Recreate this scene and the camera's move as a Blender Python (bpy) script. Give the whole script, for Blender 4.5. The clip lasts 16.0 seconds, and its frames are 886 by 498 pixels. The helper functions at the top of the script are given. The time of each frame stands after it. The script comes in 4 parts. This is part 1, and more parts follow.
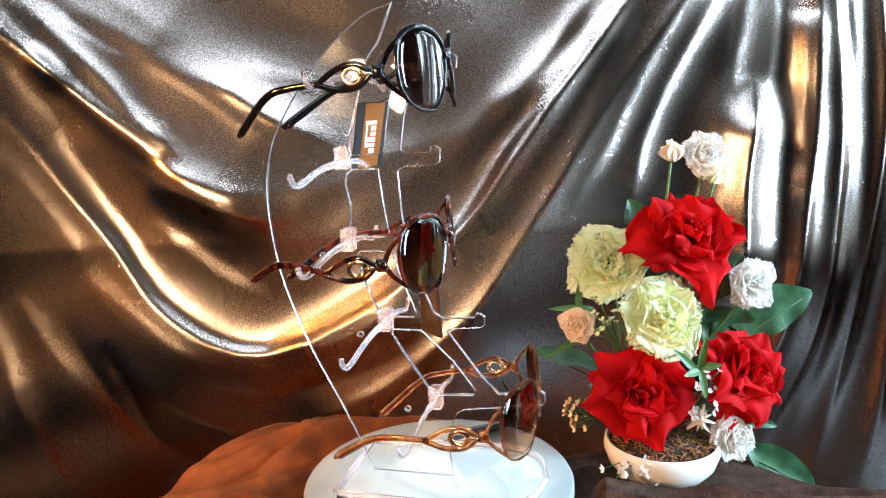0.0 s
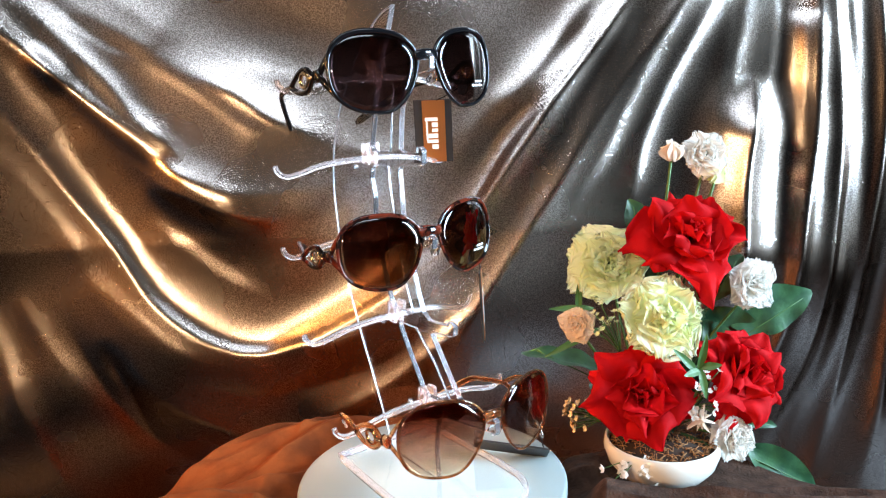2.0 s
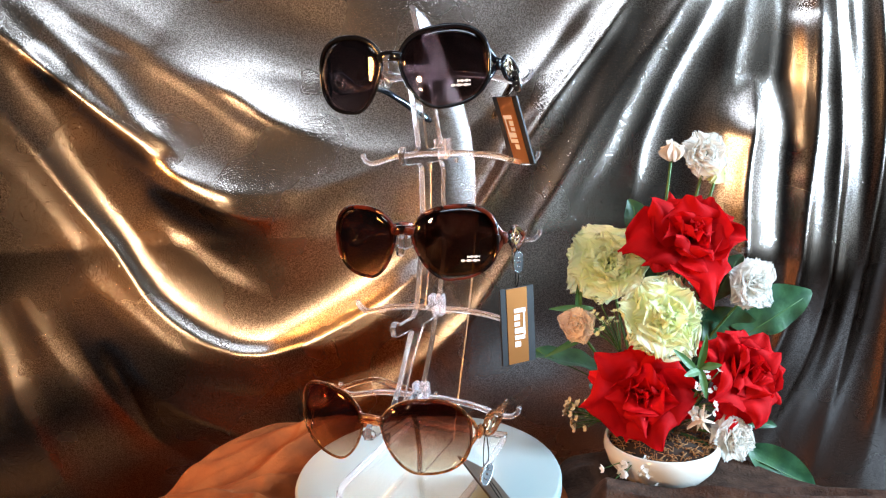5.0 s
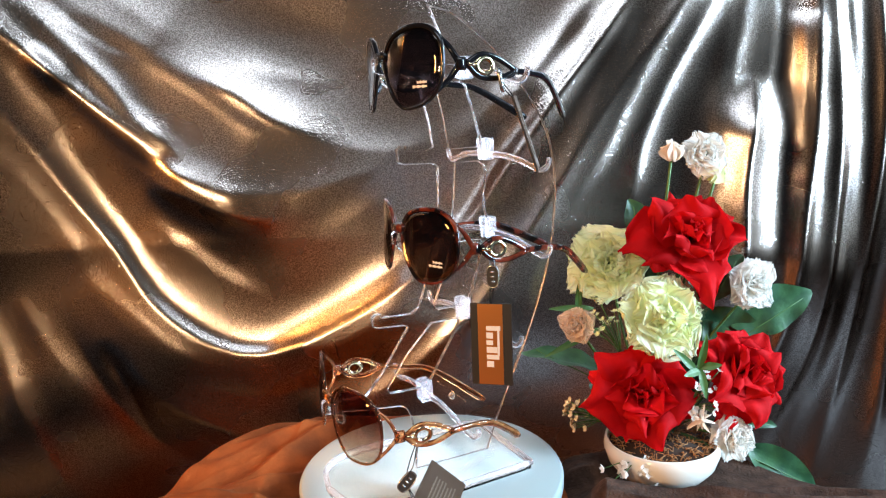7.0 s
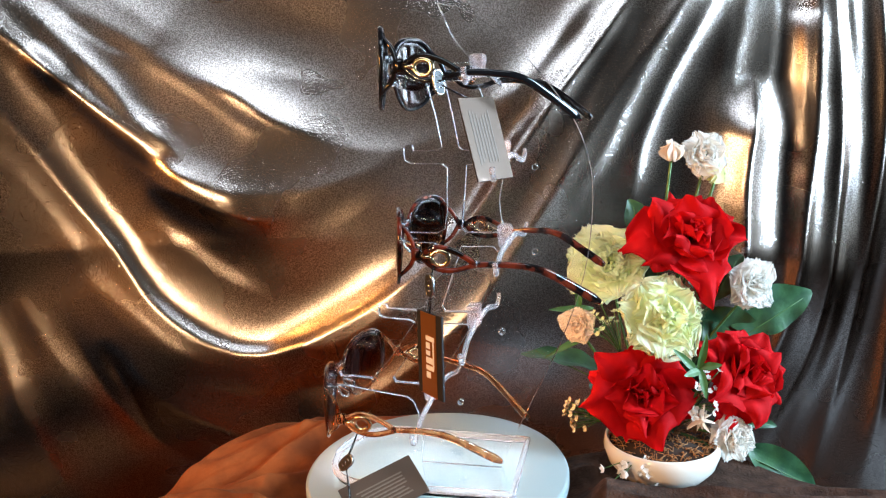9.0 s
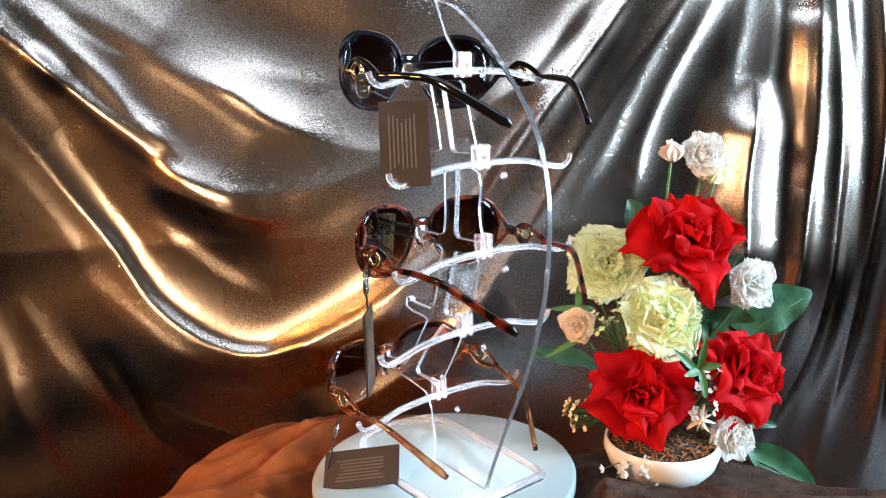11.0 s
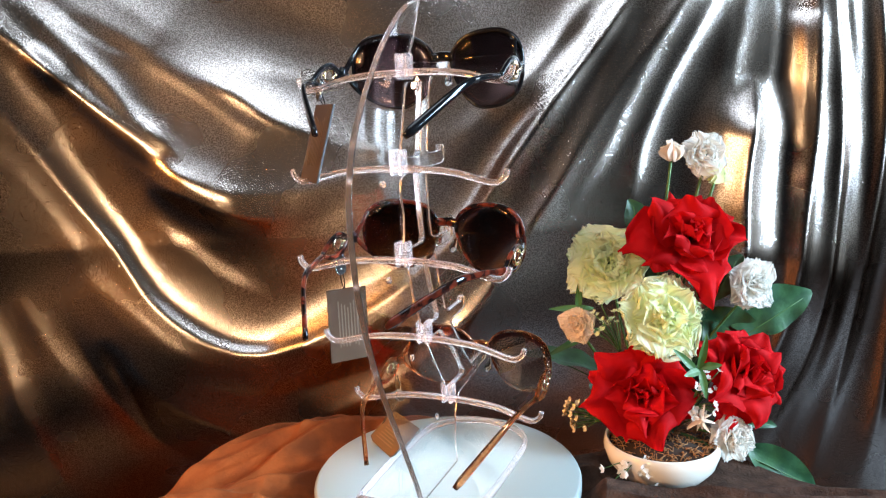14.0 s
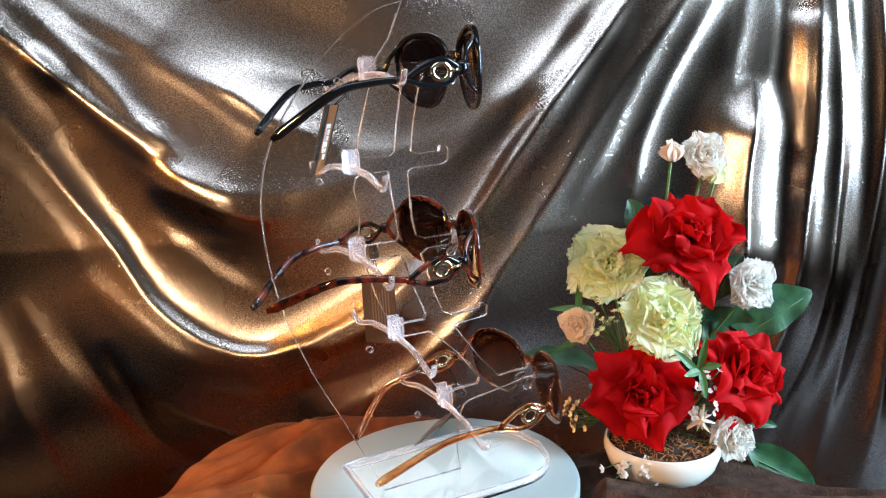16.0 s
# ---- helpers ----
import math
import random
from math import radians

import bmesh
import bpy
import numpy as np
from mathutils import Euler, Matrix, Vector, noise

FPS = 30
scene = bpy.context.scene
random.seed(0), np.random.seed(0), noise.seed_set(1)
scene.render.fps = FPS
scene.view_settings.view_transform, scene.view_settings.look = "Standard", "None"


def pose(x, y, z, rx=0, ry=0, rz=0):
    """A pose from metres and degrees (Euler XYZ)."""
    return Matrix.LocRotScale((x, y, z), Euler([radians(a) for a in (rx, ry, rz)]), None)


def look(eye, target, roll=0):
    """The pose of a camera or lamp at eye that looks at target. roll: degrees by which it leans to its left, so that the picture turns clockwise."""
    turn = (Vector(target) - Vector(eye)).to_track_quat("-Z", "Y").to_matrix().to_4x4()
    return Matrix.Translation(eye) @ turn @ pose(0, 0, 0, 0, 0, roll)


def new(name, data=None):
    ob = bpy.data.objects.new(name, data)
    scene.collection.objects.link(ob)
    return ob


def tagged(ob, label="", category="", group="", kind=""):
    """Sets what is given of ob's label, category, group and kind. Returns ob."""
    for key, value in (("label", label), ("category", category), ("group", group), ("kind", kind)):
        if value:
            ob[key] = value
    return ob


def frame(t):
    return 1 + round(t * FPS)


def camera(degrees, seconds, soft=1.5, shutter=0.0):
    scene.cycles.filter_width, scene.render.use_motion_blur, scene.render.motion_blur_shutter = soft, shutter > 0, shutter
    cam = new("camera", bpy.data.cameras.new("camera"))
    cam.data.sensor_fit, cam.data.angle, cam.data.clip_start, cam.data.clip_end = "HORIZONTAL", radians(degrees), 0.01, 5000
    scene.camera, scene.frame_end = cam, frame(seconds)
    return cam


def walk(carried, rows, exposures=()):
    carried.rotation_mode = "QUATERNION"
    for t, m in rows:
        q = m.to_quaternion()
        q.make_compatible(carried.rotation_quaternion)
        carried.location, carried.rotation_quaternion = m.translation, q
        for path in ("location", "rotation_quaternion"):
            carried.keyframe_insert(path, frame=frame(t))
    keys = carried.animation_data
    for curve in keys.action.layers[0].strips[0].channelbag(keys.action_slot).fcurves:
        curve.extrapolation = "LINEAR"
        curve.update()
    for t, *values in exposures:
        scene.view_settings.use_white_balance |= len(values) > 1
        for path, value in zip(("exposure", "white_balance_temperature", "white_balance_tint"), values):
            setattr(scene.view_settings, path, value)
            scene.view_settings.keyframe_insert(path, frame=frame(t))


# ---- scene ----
cam = camera(62.82, 16.0, soft=1.15)
YAW, PITCH = radians(1.305), radians(-11.738)
EYE = Vector((0, -0.505, 0.2767))
AIM = EYE + Vector((math.sin(YAW) * math.cos(PITCH), math.cos(YAW) * math.cos(PITCH), math.sin(PITCH)))
VIEW = look(EYE, AIM, -2.656)
walk(cam, [(0, VIEW), (16.0, VIEW)], exposures=[(0, 0.30), (3.5, 0.30), (7.0, 0.22), (9.0, 0.12), (12.5, 0.12), (16.0, 0.02)])
FRONT_AT, TURN_RATE = 3.7165, 19.986      # seconds at which the stand faces the camera; degrees a second
OX = -0.0085                              # the stand's middle plane beside the turning axis

# ---- light ----
world = bpy.data.worlds.new("room_air")
scene.world = world
world.use_nodes = True
world.node_tree.nodes["Background"].inputs[0].default_value = (0.5, 0.6, 0.8, 1)
world.node_tree.nodes["Background"].inputs[1].default_value = 0.008


def area(name, eye, target, w, h, watts, colour):
    d = bpy.data.lights.new(name, "AREA")
    d.shape, d.size, d.size_y, d.energy, d.color = "RECTANGLE", w, h, watts, colour
    ob = new(name, d)
    ob.matrix_world = look(eye, target)
    return ob


area("window_light", (1.595, -0.52, 0.55), (0.0, 0.0, 0.35), 0.44, 1.12, 90, (0.54, 0.77, 1.0))
# unseen cool fill, added overhead to silver the drape's upward folds
area("overhead_fill_light", (-0.05, -0.80, 1.48), (0.0, 0.1, 0.1), 1.5, 0.34, 10.3, (0.74, 0.87, 1.0))
area("warm_lamp_light", (-1.15, -0.50, 0.45), (-0.1, 0.2, 0.1), 0.15, 0.18, 11.5, (1.0, 0.40, 0.09))
for height in (0.365, 0.275):
    bulb = area("bulb_light", (-0.62, -0.95, height), (0.05, 0.0, 0.2), 0.05, 0.05, 2.86, (1.0, 0.66, 0.36))
    bulb.data.shape = "DISK"

# ---- materials ----


def material(name, colour, rough=0.5, metal=0.0, **more):
    m = bpy.data.materials.new(name)
    m.use_nodes = True
    b = m.node_tree.nodes["Principled BSDF"]
    b.inputs["Base Color"].default_value = (*colour, 1)
    b.inputs["Roughness"].default_value = rough
    b.inputs["Metallic"].default_value = metal
    for key, value in more.items():
        b.inputs[key.replace("_", " ")].default_value = value
    return m


def nodes_of(m):
    return m.node_tree.nodes, m.node_tree.links, m.node_tree.nodes["Principled BSDF"]


def noise_node(m, scale, detail=3.0, rough=0.5):
    n, l, b = nodes_of(m)
    c = n.new("ShaderNodeTexCoord")
    t = n.new("ShaderNodeTexNoise")
    t.inputs["Scale"].default_value, t.inputs["Detail"].default_value, t.inputs["Roughness"].default_value = scale, detail, rough
    l.new(c.outputs["Object"], t.inputs["Vector"])
    return t


def ramp(m, source, stops):
    n, l, b = nodes_of(m)
    r = n.new("ShaderNodeValToRGB")
    e = r.color_ramp.elements
    while len(e) < len(stops):
        e.new(0.5)
    for el, (at, c) in zip(e, stops):
        el.position, el.color = at, (*c, 1)
    l.new(source, r.inputs[0])
    return r


def mottle(m, scale, low, high, lo=0.35, hi=0.65, detail=4.0):
    n, l, b = nodes_of(m)
    t = noise_node(m, scale, detail)
    r = ramp(m, t.outputs["Fac"], [(lo, low), (hi, high)])
    l.new(r.outputs[0], b.inputs["Base Color"])
    return r


def relief(m, scale, strength, distance=0.001, detail=3.0):
    n, l, b = nodes_of(m)
    t = noise_node(m, scale, detail)
    u = n.new("ShaderNodeBump")
    u.inputs["Strength"].default_value, u.inputs["Distance"].default_value = strength, distance
    l.new(t.outputs["Fac"], u.inputs["Height"])
    if b.inputs["Normal"].links:
        l.new(b.inputs["Normal"].links[0].from_socket, u.inputs["Normal"])
    l.new(u.outputs[0], b.inputs["Normal"])
    return u



def lame_material():
    """Woven metallic cloth: bright foil threads over a duller bronze weave."""
    m = bpy.data.materials.new("lame_cloth")
    m.use_nodes = True
    n, l = m.node_tree.nodes, m.node_tree.links
    n.clear()
    out = n.new("ShaderNodeOutputMaterial")
    tc = n.new("ShaderNodeTexCoord")
    foil = n.new("ShaderNodeBsdfGlossy")
    weave = n.new("ShaderNodeBsdfGlossy")
    foil.distribution = weave.distribution = "BECKMANN"
    weave.inputs["Roughness"].default_value = 0.44
    fine = n.new("ShaderNodeTexNoise")
    fine.inputs["Scale"].default_value, fine.inputs["Detail"].default_value = 760, 3
    wide = n.new("ShaderNodeTexNoise")
    wide.inputs["Scale"].default_value, wide.inputs["Detail"].default_value = 7, 3
    cell = n.new("ShaderNodeTexVoronoi")
    cell.inputs["Scale"].default_value = 520
    for t in (fine, wide, cell):
        l.new(tc.outputs["Object"], t.inputs["Vector"])
    for shader, low, high in ((foil, (0.56, 0.49, 0.46), (0.90, 0.82, 0.78)), (weave, (0.12, 0.084, 0.063), (0.29, 0.22, 0.17))):
        r = n.new("ShaderNodeValToRGB")
        e = r.color_ramp.elements
        e[0].position, e[0].color = 0.40, (*low, 1)
        e[1].position, e[1].color = 0.62, (*high, 1)
        l.new(fine.outputs["Fac"], r.inputs[0])
        l.new(r.outputs[0], shader.inputs["Color"])
    rough = n.new("ShaderNodeMapRange")
    rough.inputs["To Min"].default_value, rough.inputs["To Max"].default_value = 0.24, 0.31
    l.new(wide.outputs["Fac"], rough.inputs["Value"])
    l.new(rough.outputs[0], foil.inputs["Roughness"])
    total = n.new("ShaderNodeMath")
    total.operation = "ADD"
    l.new(fine.outputs["Fac"], total.inputs[0])
    l.new(cell.outputs["Distance"], total.inputs[1])
    u = n.new("ShaderNodeBump")
    u.inputs["Strength"].default_value, u.inputs["Distance"].default_value = 0.18, 0.0003
    l.new(total.outputs[0], u.inputs["Height"])
    # scattered loose foil flakes that tilt away from the cloth and glint
    flake = n.new("ShaderNodeTexVoronoi")
    flake.inputs["Scale"].default_value = 1300
    l.new(tc.outputs["Object"], flake.inputs["Vector"])
    parts = n.new("ShaderNodeSeparateColor")
    l.new(flake.outputs["Color"], parts.inputs[0])
    loose = n.new("ShaderNodeMapRange")
    loose.inputs["From Min"].default_value, loose.inputs["From Max"].default_value = 0.90, 1.0
    loose.inputs["To Min"].default_value, loose.inputs["To Max"].default_value = 0.04, 0.26
    l.new(parts.outputs[0], loose.inputs["Value"])
    centred = n.new("ShaderNodeVectorMath")
    centred.operation = "SUBTRACT"
    centred.inputs[1].default_value = (0.5, 0.5, 0.5)
    l.new(flake.outputs["Color"], centred.inputs[0])
    tilt = n.new("ShaderNodeVectorMath")
    tilt.operation = "SCALE"
    l.new(centred.outputs[0], tilt.inputs[0])
    l.new(loose.outputs[0], tilt.inputs["Scale"])
    lifted = n.new("ShaderNodeVectorMath")
    lifted.operation = "ADD"
    l.new(u.outputs[0], lifted.inputs[0])
    l.new(tilt.outputs[0], lifted.inputs[1])
    unit = n.new("ShaderNodeVectorMath")
    unit.operation = "NORMALIZE"
    l.new(lifted.outputs[0], unit.inputs[0])
    l.new(unit.outputs[0], foil.inputs["Normal"])
    l.new(u.outputs[0], weave.inputs["Normal"])
    share = n.new("ShaderNodeMapRange")
    share.inputs["From Min"].default_value, share.inputs["From Max"].default_value = 0.35, 0.65
    share.inputs["To Min"].default_value, share.inputs["To Max"].default_value = 0.68, 0.26
    l.new(fine.outputs["Fac"], share.inputs["Value"])
    mix = n.new("ShaderNodeMixShader")
    l.new(share.outputs[0], mix.inputs[0])
    l.new(foil.outputs[0], mix.inputs[1])
    l.new(weave.outputs[0], mix.inputs[2])
    l.new(mix.outputs[0], out.inputs[0])
    return m


M_LAME = lame_material()
M_VELVET = material("brown_velvet", (0.25, 0.055, 0.013), 0.85, 0.0, Sheen_Weight=0.05, Sheen_Roughness=0.4, Specular_IOR_Level=0.15)
M_VELVET.node_tree.nodes["Principled BSDF"].inputs["Sheen Tint"].default_value = (1.0, 0.45, 0.2, 1)
mottle(M_VELVET, 35, (0.14, 0.029, 0.0055), (0.28, 0.062, 0.012))
relief(M_VELVET, 420, 0.5, 0.0009)
M_TOWEL = material("dark_brown_terry", (0.05, 0.026, 0.017), 0.9, 0.0, Specular_IOR_Level=0.15)
mottle(M_TOWEL, 90, (0.032, 0.017, 0.012), (0.075, 0.040, 0.027))
relief(M_TOWEL, 480, 0.8, 0.0015)
M_DISC = material("frosted_disc", (0.33, 0.40, 0.395), 0.3)
M_ACRYLIC = material("clear_acrylic", (1, 1, 1), 0.02, 0.0, IOR=1.49, Transmission_Weight=1.0)
M_ACRYLIC_BAR = material("moulded_acrylic", (0.98, 0.93, 0.95), 0.10, 0.0, IOR=1.45, Transmission_Weight=0.92)
M_ACRYLIC_EDGE = material("sawn_acrylic_edge", (0.95, 0.91, 0.95), 0.18, 0.0, IOR=1.49, Transmission_Weight=0.9)
M_BLACK = material("black_acetate", (0.006, 0.006, 0.007), 0.08)
M_TORTOISE = material("tortoise_acetate", (0.05, 0.012, 0.006), 0.08)
mottle(M_TORTOISE, 110, (0.004, 0.003, 0.003), (0.11, 0.018, 0.008), 0.42, 0.6)
M_AMBER = material("amber_acetate", (0.80, 0.30, 0.11), 0.04, 0.0, Transmission_Weight=0.97, IOR=1.42)
mottle(M_AMBER, 140, (0.55, 0.15, 0.04), (0.92, 0.46, 0.20), 0.4, 0.6)
M_GOLD = material("pale_gold_metal", (0.75, 0.6, 0.38), 0.15, 1.0)
M_TAG = material("black_card", (0.012, 0.011, 0.011), 0.5)
M_COPPER = material("copper_card", (0.62, 0.24, 0.07), 0.32, 0.85)
M_PRINT = material("tag_print", (0.75, 0.72, 0.68), 0.5)
M_FAINT = material("faint_tag_print", (0.12, 0.078, 0.048), 0.5)
M_BACK = material("bronze_card_back", (0.075, 0.042, 0.024), 0.42, 0.5)
M_PEWTER = material("pewter_metal", (0.45, 0.44, 0.43), 0.25, 1.0)
M_POT = material("ivory_ceramic", (0.72, 0.68, 0.60), 0.2)
M_ROSE = material("red_silk", (0.62, 0.012, 0.016), 0.7, 0.0, Specular_IOR_Level=0.12)
M_WHITE = material("white_silk", (0.85, 0.80, 0.70), 0.7)
M_LIME = material("pale_green_silk", (0.72, 0.78, 0.42), 0.7)
M_STEM = material("green_stem", (0.05, 0.13, 0.03), 0.5)
M_CREAM = material("dried_cream_sprig", (0.62, 0.48, 0.28), 0.7)
M_BLUSH = material("blush_silk", (0.90, 0.76, 0.62), 0.7)
M_STRAW = material("brown_straw", (0.30, 0.13, 0.04), 0.8)
# dark brown that stands for the shade inside the pot
M_POT_SHADE = material("dark_pot_shade", (0.035, 0.018, 0.010), 0.9)


def translucent(m, share):
    """Thin cloth that lets some light through."""
    n, l, b = nodes_of(m)
    t = n.new("ShaderNodeBsdfTranslucent")
    t.inputs["Color"].default_value = b.inputs["Base Color"].default_value
    if b.inputs["Base Color"].links:
        l.new(b.inputs["Base Color"].links[0].from_socket, t.inputs["Color"])
    mix = n.new("ShaderNodeMixShader")
    mix.inputs[0].default_value = share
    out = [x for x in n if x.type == "OUTPUT_MATERIAL"][0]
    l.new(b.outputs[0], mix.inputs[1])
    l.new(t.outputs[0], mix.inputs[2])
    l.new(mix.outputs[0], out.inputs[0])


mottle(M_ROSE, 45, (0.46, 0.002, 0.005), (0.66, 0.006, 0.010))
mottle(M_WHITE, 60, (0.86, 0.82, 0.74), (0.94, 0.92, 0.88))
mottle(M_LIME, 40, (0.82, 0.89, 0.50), (0.95, 0.95, 0.70))
for cloth_mat, share in ((M_ROSE, 0.3), (M_WHITE, 0.45), (M_LIME, 0.5), (M_BLUSH, 0.45)):
    relief(cloth_mat, 900, 0.2, 0.0003)
    translucent(cloth_mat, share)
M_LEAF = material("green_silk_leaf", (0.03, 0.10, 0.035), 0.45)
mottle(M_LEAF, 70, (0.012, 0.055, 0.022), (0.035, 0.115, 0.042))
relief(M_LEAF, 260, 0.4, 0.0006)
# unseen surfaces: near-black walls and brown floor, tuned for the drape's reflections
M_WALL = material("dark_wall", (0.008, 0.007, 0.007), 0.8)
M_FLOOR = material("brown_floor", (0.024, 0.011, 0.006), 0.5)
mottle(M_FLOOR, 12, (0.016, 0.007, 0.004), (0.032, 0.015, 0.008))


def lens_material(name, top, bottom, z_top, z_bottom):
    m = bpy.data.materials.new(name)
    m.use_nodes = True
    n, l = m.node_tree.nodes, m.node_tree.links
    n.clear()
    out = n.new("ShaderNodeOutputMaterial")
    tc = n.new("ShaderNodeTexCoord")
    sep = n.new("ShaderNodeSeparateXYZ")
    mr = n.new("ShaderNodeMapRange")
    mr.inputs["From Min"].default_value, mr.inputs["From Max"].default_value = z_bottom, z_top
    r = n.new("ShaderNodeValToRGB")
    r.color_ramp.elements[0].color, r.color_ramp.elements[1].color = (*bottom, 1), (*top, 1)
    t = n.new("ShaderNodeBsdfTransparent")
    g = n.new("ShaderNodeBsdfGlossy")
    g.inputs["Roughness"].default_value = 0.01
    f = n.new("ShaderNodeLayerWeight")
    f.inputs["Blend"].default_value = 0.5
    steep = n.new("ShaderNodeMath")
    steep.operation = "POWER"
    steep.inputs[1].default_value = 4.0
    gloss = n.new("ShaderNodeMapRange")
    gloss.inputs["To Min"].default_value, gloss.inputs["To Max"].default_value = 0.065, 0.80
    mix = n.new("ShaderNodeMixShader")
    l.new(tc.outputs["Object"], sep.inputs[0])
    l.new(sep.outputs["Z"], mr.inputs["Value"])
    l.new(mr.outputs[0], r.inputs[0])
    l.new(r.outputs[0], t.inputs[0])
    l.new(f.outputs["Facing"], steep.inputs[0])
    l.new(steep.outputs[0], gloss.inputs["Value"])
    l.new(gloss.outputs[0], mix.inputs[0])
    l.new(t.outputs[0], mix.inputs[1])
    l.new(g.outputs[0], mix.inputs[2])
    l.new(mix.outputs[0], out.inputs[0])
    return m


M_LENS_GREY = lens_material("smoke_lens", (0.21, 0.145, 0.15), (0.42, 0.34, 0.345), 0.02, -0.03)
M_LENS_BROWN = lens_material("brown_lens", (0.17, 0.075, 0.05), (0.44, 0.30, 0.19), 0.02, -0.03)
M_LENS_FADE = lens_material("fading_brown_lens", (0.38, 0.13, 0.08), (0.92, 0.85, 0.73), 0.02, -0.03)

# ---- mesh helpers ----


def thing(name, at=(0, 0, 0)):
    ob = new(name)
    ob.empty_display_size = 0.02
    ob.location = at
    return ob


def part(name, bm, mat, parent=None, label="", smooth=True):
    me = bpy.data.meshes.new(name)
    bmesh.ops.recalc_face_normals(bm, faces=bm.faces[:])
    bm.to_mesh(me)
    bm.free()
    for f in me.polygons:
        f.use_smooth = smooth
    me.materials.append(mat)
    ob = new(name, me)
    ob.parent = parent
    if label:
        ob["label"] = label
    return ob


def spline(pts, n):
    """n + 1 points on a smooth curve through pts."""
    p = [Vector(q) for q in pts]
    p = [p[0] * 2 - p[1]] + p + [p[-1] * 2 - p[-2]]
    out = []
    m = len(p) - 3
    for i in range(n + 1):
        s = min(i / n * m, m - 1e-6)
        k, t = int(s), s - int(s)
        a, b, c, d = p[k:k + 4]
        out.append(0.5 * (2 * b + (c - a) * t + (2 * a - 5 * b + 4 * c - d) * t * t + (3 * b - a - 3 * c + d) * t ** 3))
    return out


def sweep(bm, pts, radii, sides=10, closed=False, up=(0, 0, 1), square=2.0):
    """A tube along pts; radii is a list or one pair (across, along up); square above 2 flattens its sides."""
    pts = [Vector(p) for p in pts]
    n = len(pts)
    if not isinstance(radii, list):
        radii = [radii] * n
    rings = []
    up = Vector(up)
    for i, p in enumerate(pts):
        a = pts[i - 1] if i or closed else p
        b = pts[(i + 1) % n] if i < n - 1 or closed else p
        d = (b - a).normalized()
        u = up - d * up.dot(d)
        if u.length < 1e-4:
            u = d.orthogonal()
        u.normalize()
        v = d.cross(u)
        ring = []
        for k in range(sides):
            an = 2 * math.pi * (k + 0.5) / sides
            c, s = math.cos(an), math.sin(an)
            e = 2 / square
            c, s = math.copysign(abs(c) ** e, c), math.copysign(abs(s) ** e, s)
            ring.append(bm.verts.new(p + v * c * radii[i][0] + u * s * radii[i][1]))
        rings.append(ring)
    for i in range(n if closed else n - 1):
        r, q = rings[i], rings[(i + 1) % n]
        for k in range(sides):
            bm.faces.new((r[k], r[(k + 1) % sides], q[(k + 1) % sides], q[k]))
    if not closed:
        bm.faces.new(rings[0])
        bm.faces.new(rings[-1][::-1])
    return bm


def box(bm, centre, size, m=None, bevel=0.0):
    made = bmesh.ops.create_cube(bm, size=1.0)["verts"]
    for v in made:
        v.co = Vector((v.co.x * size[0], v.co.y * size[1], v.co.z * size[2]))
    if bevel:
        edges = list({e for v in made for e in v.link_edges})
        got = bmesh.ops.bevel(bm, geom=edges, offset=bevel, segments=2, affect="EDGES")
        made = got["verts"]
    for v in made:
        v.co = (m @ v.co if m else v.co) + Vector(centre)
    return bm


def lathe(bm, profile, sides=64, squash=1.0):
    rings = []
    for r, z in profile:
        rings.append([bm.verts.new((r * math.cos(2 * math.pi * k / sides), r * squash * math.sin(2 * math.pi * k / sides), z)) for k in range(sides)])
    for a, b in zip(rings, rings[1:]):
        for k in range(sides):
            bm.faces.new((a[k], a[(k + 1) % sides], b[(k + 1) % sides], b[k]))
    bm.faces.new(rings[0][::-1])
    bm.faces.new(rings[-1])
    return bm


def sheet_of(name, loops, thick, bevel, mat, parent, smooth=False):
    """A flat sheet in the y-z plane with holes, standing at x = 0: loops of (y, z) in millimetres; the first is the outline."""
    cu = bpy.data.curves.new(name, "CURVE")
    cu.dimensions, cu.fill_mode = "2D", "BOTH"
    cu.extrude, cu.bevel_depth, cu.bevel_resolution = thick / 2 - bevel, bevel, 1
    for loop in loops:
        sp = cu.splines.new("POLY")
        sp.points.add(len(loop) - 1)
        sp.use_cyclic_u = True
        for q, (a, b) in zip(sp.points, loop):
            q.co = (a / 1000, b / 1000, 0, 1)
    tmp = bpy.data.objects.new(name, cu)
    me = bpy.data.meshes.new_from_object(tmp)
    bpy.data.objects.remove(tmp)
    me.transform(Matrix(((0, 0, 1, 0), (1, 0, 0, 0), (0, 1, 0, 0), (0, 0, 0, 1))))
    bm = bmesh.new()
    bm.from_mesh(me)
    bmesh.ops.remove_doubles(bm, verts=bm.verts[:], dist=1e-5)
    bpy.data.meshes.remove(me)
    ob = part(name, bm, mat, parent, smooth=smooth)
    ob.data.materials.append(M_ACRYLIC_EDGE)
    for f in ob.data.polygons:
        f.material_index = 0 if abs(f.normal.x) > 0.9 else 1
    return ob


# ---- the room and the drapery ----


def slab(name, lo, hi, mat, label, category):
    bm = bmesh.new()
    box(bm, [(a + b) / 2 for a, b in zip(lo, hi)], [b - a for a, b in zip(lo, hi)])
    return tagged(part(name, bm, mat, smooth=False), label, category, kind="structure")


